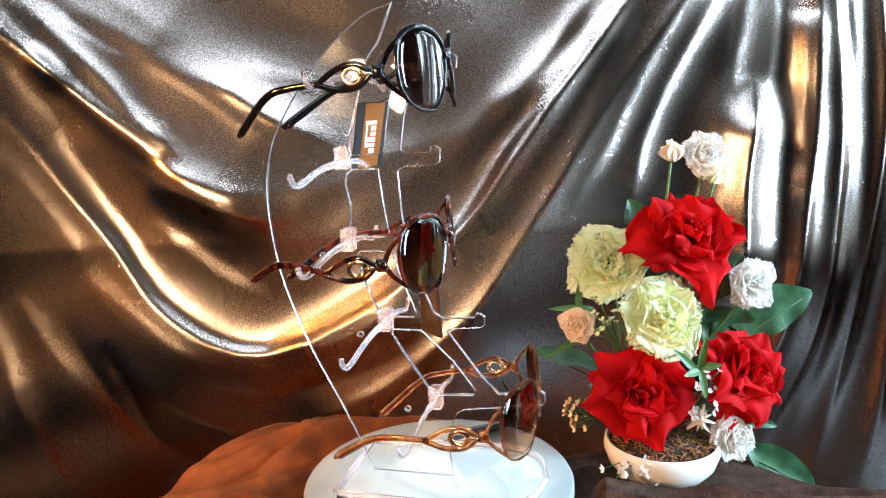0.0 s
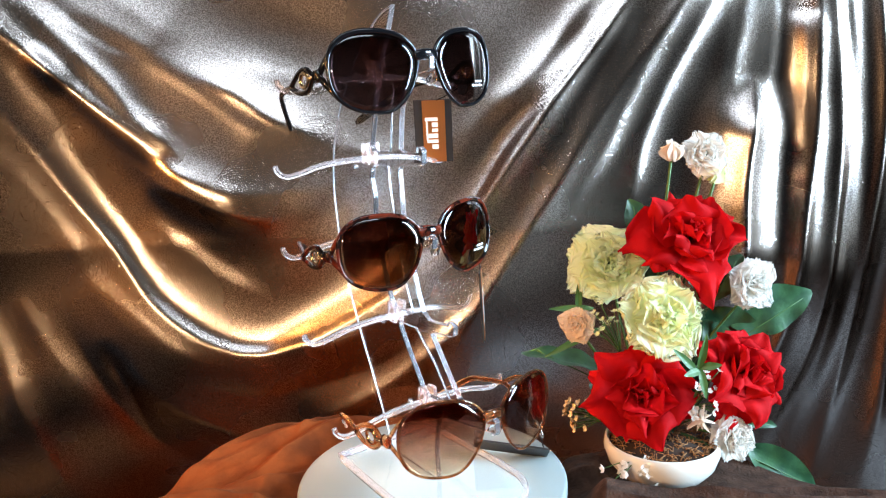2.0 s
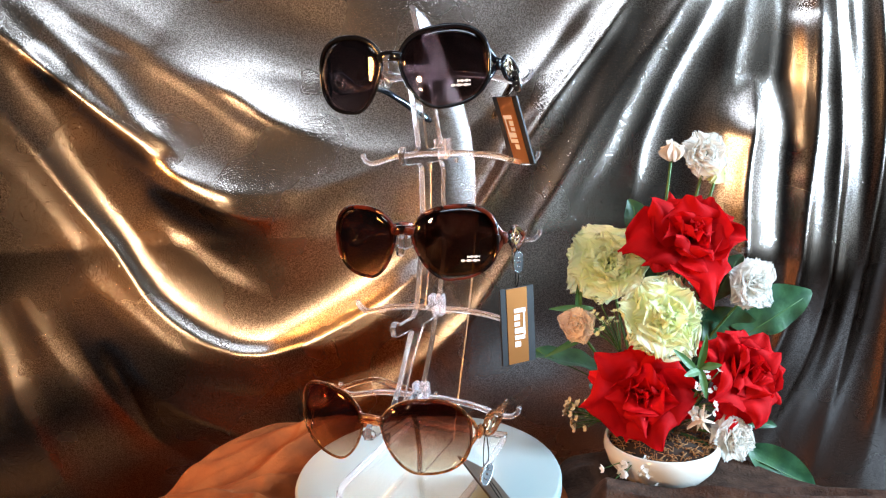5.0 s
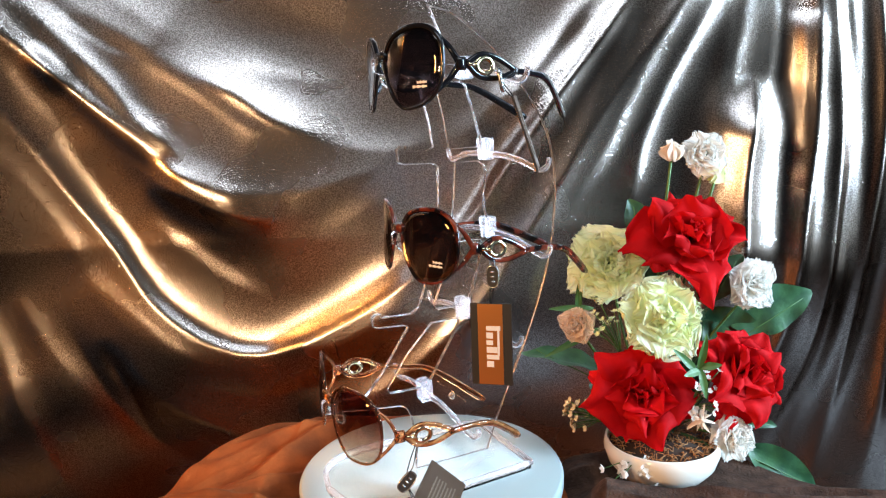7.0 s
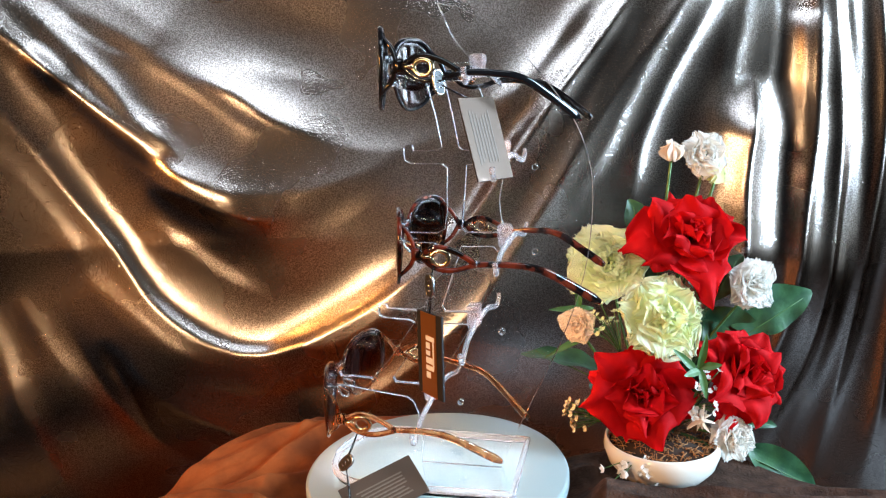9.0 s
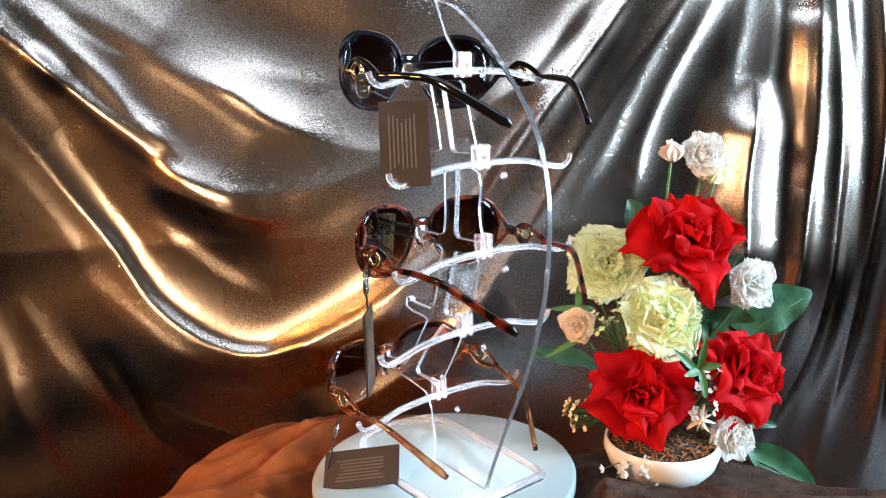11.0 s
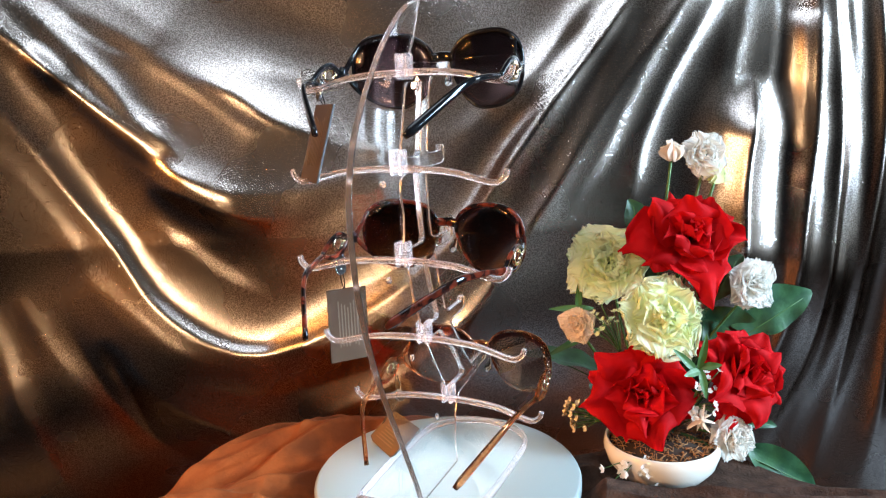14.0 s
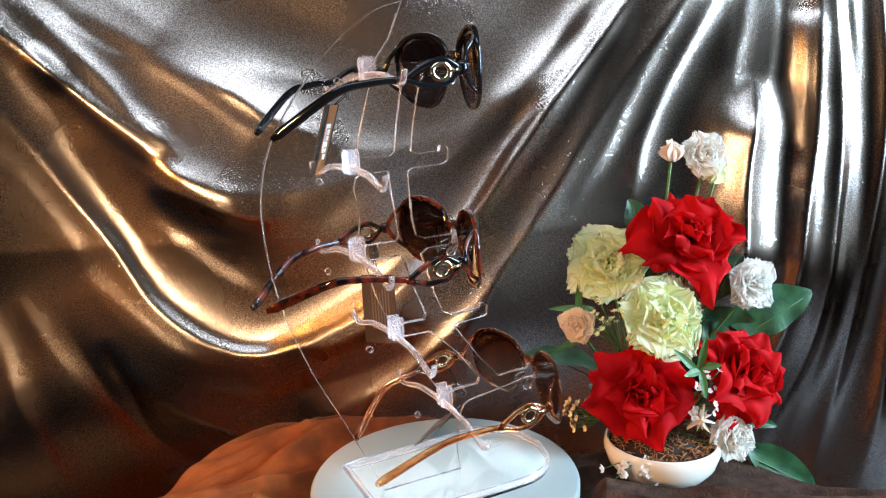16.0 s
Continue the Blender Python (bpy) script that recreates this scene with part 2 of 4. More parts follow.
# unseen room shell, added so the drape reflects dark walls and a brown floor
slab("floor", (-1.6, -2.2, -0.86), (1.6, 0.7, -0.8), M_FLOOR, "unseen brown floor closing the room", "floor")
slab("ceiling", (-1.6, -2.2, 1.7), (1.6, 0.7, 1.76), M_WALL, "unseen dark ceiling closing the room", "ceiling")
slab("wall_back", (-1.6, 0.64, -0.8), (1.6, 0.7, 1.7), M_WALL, "unseen dark wall behind the drape", "wall")
slab("wall_behind", (-1.6, -2.2, -0.8), (1.6, -2.14, 1.7), M_WALL, "unseen dark wall closing the room", "wall")
slab("wall_left", (-1.66, -2.2, -0.8), (-1.6, 0.7, 1.7), M_WALL, "unseen dark wall closing the room", "wall")
for lo, hi in (((1.6, -2.2, -0.8), (1.66, -0.76, 1.7)), ((1.6, -0.28, -0.8), (1.66, 0.7, 1.7)), ((1.6, -0.76, -0.8), (1.66, -0.28, -0.04)), ((1.6, -0.76, 1.14), (1.66, -0.28, 1.7))):
    slab("wall_right", lo, hi, M_WALL, "unseen dark wall closing the room round the window", "wall")


def window():
    t = thing("window_1", (1.63, -0.52, 0.55))
    for w, h, y, z in ((0.48, 0.03, 0, 0.575), (0.48, 0.03, 0, -0.575), (0.03, 1.12, 0.225, 0), (0.03, 1.12, -0.225, 0)):
        bm = bmesh.new()
        box(bm, (0.01, y, z), (0.05, w, h), bevel=0.003)
        part("window_frame", bm, M_POT, t, smooth=False)
    bm = bmesh.new()
    box(bm, (0.02, 0, 0), (0.004, 0.43, 1.13))
    part("pane", bm, M_ACRYLIC, t, smooth=False).visible_shadow = False
    tagged(t, "tall narrow window letting in cool daylight", "window", kind="structure")


window()

BACK = 0.33


def distance_along(X, Z, pts, n=70):
    """Distance of each place to a smooth line, signed by its side, and how far along the line (0 to 1)."""
    line = spline([(a, b, 0) for a, b in pts], n)
    best = np.full(X.shape, 1e9)
    side = np.zeros(X.shape)
    at = np.zeros(X.shape)
    for i in range(n):
        a, b = line[i], line[i + 1]
        dx, dz = b.x - a.x, b.y - a.y
        k = np.clip(((X - a.x) * dx + (Z - a.y) * dz) / (dx * dx + dz * dz + 1e-12), 0, 1)
        ex, ez = X - a.x - k * dx, Z - a.y - k * dz
        d = ex * ex + ez * ez
        m = d < best
        best = np.where(m, d, best)
        side = np.where(m, np.sign(dx * ez - dz * ex), side)
        at = np.where(m, (i + k) / n, at)
    return np.sqrt(best) * side, at


FOLDS = []


def lean(x, z):
    """How far the hung cloth lies back towards its upper edge."""
    return 0.09 * np.maximum(0, z - 0.13) / (1 + np.exp((x - 0.22) / 0.07))


def fold(height, left, right, *pts, ends=0.25, shift=0.0):
    """One fold of the drape along pts (x, z): its height towards the room, its reach to both sides and its sideways shift."""
    FOLDS.append((height, left, right, pts, ends, shift))


# slow billows of the cloth, as waves across (rows) and up (columns), in millimetres
BILLOWS = ((0.00, -59.00, -37.98, -24.59, -12.27, -4.08),
           (24.43, -7.37, 9.67, -14.30, -6.45, -3.10),
           (14.71, -6.94, 26.83, 11.07, 3.80, 0.16),
           (13.29, -5.04, 11.95, -0.67, 4.15, 0.26),
           (11.20, -1.32, 9.61, 2.89, 0.11, -1.35),
           (4.98, -6.01, -3.34, -6.00, -1.58, -2.36),
           (2.93, -5.71, 3.36, -1.54, -3.03, -4.39),
           (-3.15, -5.36, -5.15, 0.66, 0.58, 2.25),
           (3.31, 0.39, 2.14, -0.69, -0.05, 0.77))


def billow(x, z):
    """How far the slow waves of the hung cloth stand out into the room."""
    u, w = math.pi * (x + 0.62) / 1.24, math.pi * (z + 0.34) / 0.84
    return sum(0.001 * c * np.cos(i * u) * np.cos(j * w) for i, row in enumerate(BILLOWS) for j, c in enumerate(row))


# folds begin
fold(0.0066, 0.0272, 0.0507, (-0.548, 0.481), (-0.460, 0.397), (-0.427, 0.360), (-0.376, 0.310), (-0.324, 0.252), (-0.270, 0.211), (-0.208, 0.186), (-0.124, 0.184), (-0.044, 0.209), (0.037, 0.260), ends=0.25, shift=-0.0023)
fold(0.0037, 0.0479, 0.0390, (-0.463, 0.472), (-0.416, 0.404), (-0.383, 0.362), (-0.344, 0.315), (-0.292, 0.256), (-0.238, 0.215), (-0.174, 0.205), ends=0.25, shift=-0.0032)
fold(0.0023, 0.0195, 0.0176, (-0.440, 0.459), (-0.393, 0.385), (-0.341, 0.342), (-0.281, 0.311), (-0.221, 0.268), (-0.171, 0.241), (-0.121, 0.229), ends=0.25, shift=0.0065)
fold(0.0041, 0.0256, 0.0239, (-0.528, 0.445), (-0.465, 0.351), (-0.443, 0.300), (-0.408, 0.242), (-0.357, 0.176), (-0.299, 0.114), ends=0.40, shift=-0.0059)
fold(0.0019, 0.0205, 0.0419, (-0.505, 0.334), (-0.460, 0.235), (-0.432, 0.173), (-0.395, 0.125), (-0.365, 0.063), (-0.299, 0.003), (-0.222, -0.037), (-0.116, -0.073), ends=0.50, shift=-0.0001)
fold(0.0100, 0.0090, 0.1200, (-0.482, 0.370), (-0.419, 0.255), (-0.387, 0.197), (-0.348, 0.139), (-0.305, 0.066), (-0.244, 0.018), (-0.184, 0.007), (-0.108, 0.035), (-0.038, 0.076), (0.031, 0.133), (0.100, 0.215), (0.168, 0.301), (0.232, 0.381), (0.269, 0.427), ends=0.25, shift=-0.0068)
fold(0.0013, 0.0159, 0.0137, (-0.343, 0.188), (-0.296, 0.143), (-0.260, 0.108), (-0.218, 0.079), (-0.145, 0.071), (-0.077, 0.095), ends=0.45, shift=0.0170)
fold(0.0042, 0.0410, 0.0168, (-0.350, 0.252), (-0.290, 0.205), (-0.229, 0.171), (-0.164, 0.160), (-0.098, 0.169), ends=0.45, shift=-0.0030)
fold(0.0043, 0.0174, 0.0295, (-0.541, 0.139), (-0.509, 0.026), (-0.490, -0.043), (-0.471, -0.118), (-0.461, -0.282), ends=0.25, shift=0.0115)
fold(0.0016, 0.0194, 0.0197, (-0.475, 0.156), (-0.462, 0.068), (-0.440, -0.003), (-0.398, -0.085), (-0.362, -0.178), (-0.327, -0.291), ends=0.35, shift=0.0021)
fold(-0.0072, 0.0322, 0.0200, (-0.422, 0.073), (-0.393, 0.001), (-0.356, -0.073), (-0.311, -0.158), (-0.263, -0.295), ends=0.40, shift=-0.0044)
fold(0.0098, 0.0174, 0.0283, (-0.374, 0.042), (-0.299, -0.054), (-0.202, -0.112), (-0.093, -0.134), (0.021, -0.110), ends=0.50, shift=-0.0065)
fold(0.0036, 0.0393, 0.0903, (-0.336, 0.388), (-0.247, 0.332), (-0.186, 0.301), (-0.119, 0.257), (-0.029, 0.237), (0.070, 0.271), ends=0.25, shift=-0.0163)
fold(-0.0007, 0.0345, 0.0313, (-0.161, 0.381), (-0.061, 0.352), (0.015, 0.349), (0.094, 0.382), ends=0.25, shift=-0.0041)
fold(0.0099, 0.0332, 0.1200, (-0.260, -0.131), (-0.146, -0.100), (-0.047, -0.069), (0.025, -0.001), (0.096, 0.093), (0.155, 0.173), (0.231, 0.283), (0.313, 0.383), (0.349, 0.429), ends=0.25, shift=0.0060)
fold(0.0038, 0.0267, 0.0319, (0.007, 0.177), (0.063, 0.252), (0.110, 0.294), (0.169, 0.351), (0.214, 0.412), ends=0.25, shift=-0.0021)
fold(0.0065, 0.0090, 0.0171, (0.044, 0.130), (0.100, 0.215), (0.141, 0.264), (0.200, 0.331), (0.263, 0.416), ends=0.25, shift=0.0003)
fold(-0.0009, 0.0221, 0.0240, (0.136, 0.091), (0.191, 0.182), (0.231, 0.232), (0.283, 0.290), (0.374, 0.410), ends=0.25, shift=-0.0034)
fold(0.0011, 0.0174, 0.0314, (0.190, 0.025), (0.230, 0.106), (0.260, 0.165), (0.312, 0.247), (0.355, 0.333), (0.399, 0.415), ends=0.25, shift=-0.0041)
fold(0.0039, 0.0598, 0.1200, (0.282, -0.172), (0.318, -0.039), (0.343, 0.114), (0.364, 0.213), (0.394, 0.391), (0.409, 0.461), ends=0.25, shift=0.0042)
fold(0.0109, 0.0090, 0.0208, (0.407, -0.227), (0.419, -0.030), (0.426, 0.110), (0.434, 0.242), (0.436, 0.401), (0.440, 0.460), ends=0.25, shift=0.0033)
fold(0.0160, 0.0369, 0.0090, (0.456, -0.328), (0.458, -0.033), (0.458, 0.175), (0.448, 0.401), (0.446, 0.459), ends=0.25, shift=-0.0017)
fold(0.0118, 0.0251, 0.0256, (0.494, -0.330), (0.482, 0.038), (0.476, 0.240), (0.470, 0.400), (0.468, 0.458), ends=0.25, shift=-0.0013)
fold(0.0123, 0.0142, 0.0090, (0.532, -0.333), (0.513, 0.036), (0.507, 0.238), (0.499, 0.399), (0.496, 0.457), ends=0.25, shift=-0.0013)
fold(0.0197, 0.0147, 0.0152, (0.577, -0.336), (0.555, 0.034), (0.545, 0.236), (0.535, 0.397), (0.534, 0.456), ends=0.25, shift=-0.0131)
fold(0.0040, 0.0222, 0.0092, (-0.244, 0.335), (-0.193, 0.307), (-0.148, 0.275), (-0.083, 0.251), ends=0.40, shift=-0.0176)
fold(0.0016, 0.0434, 0.0318, (-0.332, 0.427), (-0.286, 0.380), (-0.243, 0.350), ends=0.40, shift=-0.0090)
fold(0.0011, 0.0220, 0.0211, (-0.455, 0.353), (-0.410, 0.299), (-0.381, 0.256), (-0.345, 0.211), ends=0.35, shift=0.0045)
fold(0.0021, 0.0105, 0.0202, (0.369, 0.399), (0.357, 0.318), (0.348, 0.271), (0.342, 0.209), (0.332, 0.120), ends=0.30, shift=-0.0187)
fold(0.0293, 0.0388, 0.0307, (0.386, 0.287), (0.373, 0.226), (0.366, 0.164), (0.365, 0.085), (0.363, 0.011), ends=0.30, shift=-0.0127)
fold(0.0046, 0.0310, 0.0840, (-0.136, 0.125), (-0.070, 0.160), (-0.018, 0.189), (0.034, 0.230), (0.078, 0.259), ends=0.40, shift=-0.0020)
fold(0.0008, 0.0103, 0.0115, (-0.454, 0.022), (-0.432, -0.041), (-0.405, -0.129), ends=0.35, shift=-0.0046)
fold(-0.0056, 0.0103, 0.0091, (-0.383, 0.025), (-0.360, -0.038), (-0.343, -0.111), ends=0.35, shift=0.0041)
fold(-0.0113, 0.0215, 0.1116, (-0.304, -0.007), (-0.209, -0.040), (-0.136, -0.027), (-0.048, 0.006), (0.027, 0.070), ends=0.40, shift=-0.0138)
fold(0.0032, 0.0234, 0.0199, (0.020, 0.193), (0.072, 0.241), (0.129, 0.286), (0.172, 0.338), ends=0.35, shift=-0.0025)
fold(0.0078, 0.0576, 0.0090, (-0.314, 0.210), (-0.266, 0.200), (-0.207, 0.172), (-0.146, 0.162), ends=0.40, shift=-0.0131)
fold(-0.0040, 0.0308, 0.0233, (-0.318, 0.179), (-0.274, 0.135), (-0.216, 0.088), (-0.153, 0.073), ends=0.40, shift=0.0089)
fold(0.0027, 0.0182, 0.0149, (0.251, 0.404), (0.212, 0.336), (0.172, 0.254), (0.133, 0.182), (0.080, 0.100), ends=0.35, shift=0.0143)
fold(0.0030, 0.0093, 0.0202, (-0.447, 0.413), (-0.431, 0.392), (-0.402, 0.354), (-0.367, 0.312), (-0.325, 0.268), (-0.281, 0.230), (-0.259, 0.213), (-0.217, 0.196), (-0.184, 0.181), ends=0.30, shift=-0.0057)
fold(0.0037, 0.0090, 0.0169, (-0.415, 0.417), (-0.398, 0.396), (-0.361, 0.352), (-0.325, 0.310), (-0.300, 0.273), (-0.273, 0.248), (-0.247, 0.223), ends=0.30, shift=-0.0074)
fold(-0.0021, 0.0109, 0.0283, (-0.406, 0.414), (-0.386, 0.396), (-0.348, 0.360), (-0.304, 0.332), (-0.260, 0.301), (-0.216, 0.269), (-0.187, 0.248), ends=0.30, shift=-0.0005)
fold(0.0043, 0.0090, 0.0090, (-0.451, 0.397), (-0.433, 0.378), (-0.388, 0.330), (-0.365, 0.306), ends=0.30, shift=-0.0024)
fold(0.0040, 0.0114, 0.0097, (-0.408, 0.349), (-0.388, 0.330), (-0.346, 0.290), (-0.303, 0.252), (-0.276, 0.229), ends=0.30, shift=-0.0038)
fold(-0.0015, 0.0136, 0.0130, (-0.457, 0.356), (-0.440, 0.335), (-0.410, 0.299), (-0.386, 0.262), (-0.367, 0.233), ends=0.30, shift=0.0033)
fold(-0.0017, 0.0134, 0.0208, (-0.406, 0.282), (-0.393, 0.256), (-0.374, 0.219), (-0.350, 0.174), (-0.324, 0.134), (-0.304, 0.103), ends=0.30, shift=0.0015)
fold(0.0010, 0.0092, 0.0103, (-0.452, 0.259), (-0.439, 0.234), (-0.415, 0.190), (-0.386, 0.138), (-0.368, 0.106), ends=0.30, shift=-0.0066)
fold(0.0007, 0.0122, 0.0133, (-0.203, 0.329), (-0.174, 0.322), (-0.121, 0.311), (-0.085, 0.303), ends=0.30, shift=-0.0094)
fold(0.0009, 0.0116, 0.0130, (-0.367, 0.403), (-0.344, 0.388), (-0.300, 0.361), (-0.272, 0.343), ends=0.30, shift=-0.0084)
fold(0.0018, 0.0090, 0.0110, (-0.296, 0.222), (-0.272, 0.204), (-0.243, 0.184), (-0.213, 0.173), (-0.179, 0.161), ends=0.30, shift=0.0035)
fold(0.0015, 0.0135, 0.0147, (-0.312, 0.173), (-0.291, 0.152), (-0.263, 0.125), (-0.228, 0.097), (-0.204, 0.082), (-0.171, 0.063), ends=0.30, shift=-0.0078)
fold(0.0015, 0.0106, 0.0140, (-0.383, 0.106), (-0.362, 0.084), (-0.329, 0.049), (-0.294, 0.017), (-0.270, 0.005), (-0.235, -0.011), ends=0.30, shift=-0.0031)
fold(0.0034, 0.0157, 0.0199, (-0.191, 0.019), (-0.158, 0.018), (-0.119, 0.017), (-0.079, 0.034), (-0.032, 0.066), (0.001, 0.088), ends=0.30, shift=-0.0087)
fold(0.0021, 0.0091, 0.0090, (-0.160, 0.012), (-0.131, 0.028), (-0.077, 0.059), (-0.030, 0.086), (0.003, 0.106), ends=0.30, shift=0.0030)
fold(0.0037, 0.0090, 0.0181, (-0.172, -0.096), (-0.140, -0.083), (-0.085, -0.062), (-0.030, -0.026), (0.025, 0.023), (0.059, 0.055), (0.093, 0.100), (0.132, 0.156), (0.158, 0.193), (0.180, 0.223), ends=0.30, shift=-0.0001)
fold(0.0028, 0.0225, 0.0098, (0.183, 0.396), (0.166, 0.373), (0.135, 0.328), (0.110, 0.299), (0.085, 0.279), (0.057, 0.257), ends=0.30, shift=0.0139)
fold(0.0035, 0.0090, 0.0114, (0.240, 0.392), (0.221, 0.371), (0.191, 0.337), (0.153, 0.297), (0.134, 0.271), (0.113, 0.242), ends=0.30, shift=-0.0007)
fold(0.0030, 0.0090, 0.0316, (0.311, 0.392), (0.297, 0.367), (0.270, 0.322), (0.240, 0.269), (0.209, 0.209), (0.184, 0.173), (0.162, 0.142), ends=0.30, shift=-0.0080)
fold(0.0038, 0.0090, 0.0216, (0.345, 0.390), (0.331, 0.366), (0.307, 0.326), (0.278, 0.274), (0.253, 0.220), (0.241, 0.170), (0.232, 0.133), ends=0.30, shift=-0.0073)
fold(0.0026, 0.0200, 0.0116, (0.374, 0.392), (0.367, 0.365), (0.357, 0.318), (0.350, 0.270), (0.345, 0.215), (0.342, 0.178), ends=0.30, shift=-0.0060)
fold(0.0016, 0.0090, 0.0171, (0.398, 0.392), (0.395, 0.363), (0.389, 0.299), (0.376, 0.245), (0.367, 0.209), ends=0.30, shift=-0.0034)
fold(0.0029, 0.0090, 0.0090, (0.417, 0.391), (0.415, 0.363), (0.412, 0.274), (0.408, 0.181), (0.402, 0.097), (0.399, 0.057), ends=0.30, shift=0.0041)
fold(0.0044, 0.0090, 0.0090, (0.426, 0.356), (0.426, 0.327), (0.425, 0.212), (0.422, 0.089), (0.421, 0.049), ends=0.30, shift=-0.0053)
fold(-0.0058, 0.0175, 0.0121, (0.472, 0.389), (0.475, 0.360), (0.484, 0.289), (0.488, 0.227), (0.487, 0.151), (0.485, 0.086), (0.484, 0.046), ends=0.30, shift=-0.0110)
fold(0.0011, 0.0098, 0.0127, (-0.499, 0.068), (-0.490, 0.038), (-0.480, 0.003), (-0.476, -0.031), (-0.471, -0.072), ends=0.30, shift=-0.0020)
fold(0.0014, 0.0104, 0.0124, (-0.461, 0.091), (-0.448, 0.062), (-0.429, 0.021), (-0.403, -0.022), (-0.383, -0.055), ends=0.30, shift=-0.0079)
# folds end


def drape():
    nx, nz = 560, 370
    xs, zs = np.linspace(-0.85, 0.9, nx), np.linspace(-0.55, 0.62, nz)
    X, Z = np.meshgrid(xs, zs)
    H = -lean(X, Z) + 0.003 * np.sin(X * 11 + Z * 7) * np.cos(Z * 9 - X * 6) + billow(X, Z)
    for height, left, right, pts, ends, shift in FOLDS:
        d, at = distance_along(X, Z, pts)
        d = d - shift
        w = np.where(d > 0, left, right)
        fade = np.clip(np.minimum(at, 1 - at) / ends, 0, 1)
        fade = fade * fade * (3 - 2 * fade)
        H += height * np.exp(-(np.sqrt(d * d + 0.004 ** 2) - 0.004) / w) * fade
    verts = np.stack([X, BACK - H, Z], -1).reshape(-1, 3)
    i = np.arange(nx * nz).reshape(nz, nx)
    faces = np.stack([i[:-1, :-1], i[:-1, 1:], i[1:, 1:], i[1:, :-1]], -1).reshape(-1, 4)
    me = bpy.data.meshes.new("metallic_drape")
    me.from_pydata(verts.tolist(), [], faces.tolist())
    for f in me.polygons:
        f.use_smooth = True
    me.materials.append(M_LAME)
    ob = new("metallic_drape", me)
    return tagged(ob, "bronze-silver metallic cloth hung in swagged folds", "drape", kind="structure")


drape()


def table_cloth():
    nx, ny = 520, 380
    X, Y = np.meshgrid(np.linspace(-0.42, 0.34, nx), np.linspace(-0.34, 0.24, ny))
    Z = np.full(X.shape, -0.031)
    for x, y, r, h in ((-0.17, 0.10, 0.11, 0.004), (-0.06, 0.14, 0.08, 0.008), (-0.25, 0.05, 0.09, 0.0)):
        Z += h * np.exp(-((X - x) ** 2 + (Y - y) ** 2) / r ** 2)
    rnd = random.Random(21)
    for i in range(34):
        cx, cy = rnd.uniform(-0.30, 0.34), rnd.uniform(-0.05, 0.17)
        a = rnd.uniform(0.0, 0.8)
        u = (X - cx) * math.cos(a) + (Y - cy) * math.sin(a)
        v = -(X - cx) * math.sin(a) + (Y - cy) * math.cos(a) + 0.25 * u * u / 0.08
        Z += 0.021 * rnd.uniform(0.4, 1) * np.exp(-(u / rnd.uniform(0.05, 0.11)) ** 2 - np.sqrt((v / rnd.uniform(0.007, 0.013)) ** 2 + 0.3)) * np.clip((np.hypot(X, Y) - 0.105) * 30, 0, 1) * np.clip((np.hypot(X - 0.177, Y - 0.016) - 0.03) * 30, 0, 1)
    for k in range(46):
        cx, cy, a = rnd.uniform(-0.30, 0.0), rnd.uniform(-0.08, 0.14), rnd.uniform(0.2, 1.1)
        u = (X - cx) * math.cos(a) + (Y - cy) * math.sin(a)
        v = -(X - cx) * math.sin(a) + (Y - cy) * math.cos(a) + 3.0 * u * u
        Z += 0.006 * rnd.uniform(0.4, 1) * np.exp(-(u / rnd.uniform(0.02, 0.05)) ** 2 - np.sqrt((v / 0.0028) ** 2 + 0.2)) * np.clip((np.hypot(X, Y) - 0.105) * 30, 0, 1)
    u = (X + 0.13) * math.cos(0.62) + (Y - 0.075) * math.sin(0.62)
    v = -(X + 0.13) * math.sin(0.62) + (Y - 0.075) * math.cos(0.62)
    for k in range(9):
        d = v + 0.085 - 0.019 * k - 0.008 * np.sin(u * rnd.uniform(18, 34) + k * 1.7)
        Z += rnd.uniform(0.014, 0.026) * np.exp(-((u - rnd.uniform(-0.04, 0.04)) / 0.085) ** 2 - np.sqrt((d / rnd.uniform(0.0045, 0.0085)) ** 2 + 0.12)) * np.clip((np.hypot(X, Y) - 0.105) * 30, 0, 1)
    edge = 0.14 - 0.145 / (1 + np.exp(-(X - 0.085) * 70)) - 0.155 * (1 - np.sqrt(np.clip(1 - (np.clip(-X - 0.04, 0, 1) / 0.185) ** 2, 0, 1))) - np.clip(-X - 0.225, 0, 1) * 3 - np.clip(X - 0.20, 0, 1) * 2.0 + 0.004 * np.sin(X * 40)
    fall = np.clip(Y - edge, 0, 1)
    Z -= np.where(fall > 0, 9 * fall ** 1.6, 0)
    Z = np.maximum(Z, -0.78)
    i = np.arange(nx * ny).reshape(ny, nx)
    faces = np.stack([i[:-1, :-1], i[:-1, 1:], i[1:, 1:], i[1:, :-1]], -1).reshape(-1, 4)
    me = bpy.data.meshes.new("table_cloth")
    me.from_pydata(np.stack([X, Y, Z], -1).reshape(-1, 3).tolist(), [], faces.tolist())
    for f in me.polygons:
        f.use_smooth = True
    me.materials.append(M_VELVET)
    return tagged(new("table_cloth", me), "rumpled rust-brown velvet cloth over the table", "cloth", kind="structure")


table_cloth()


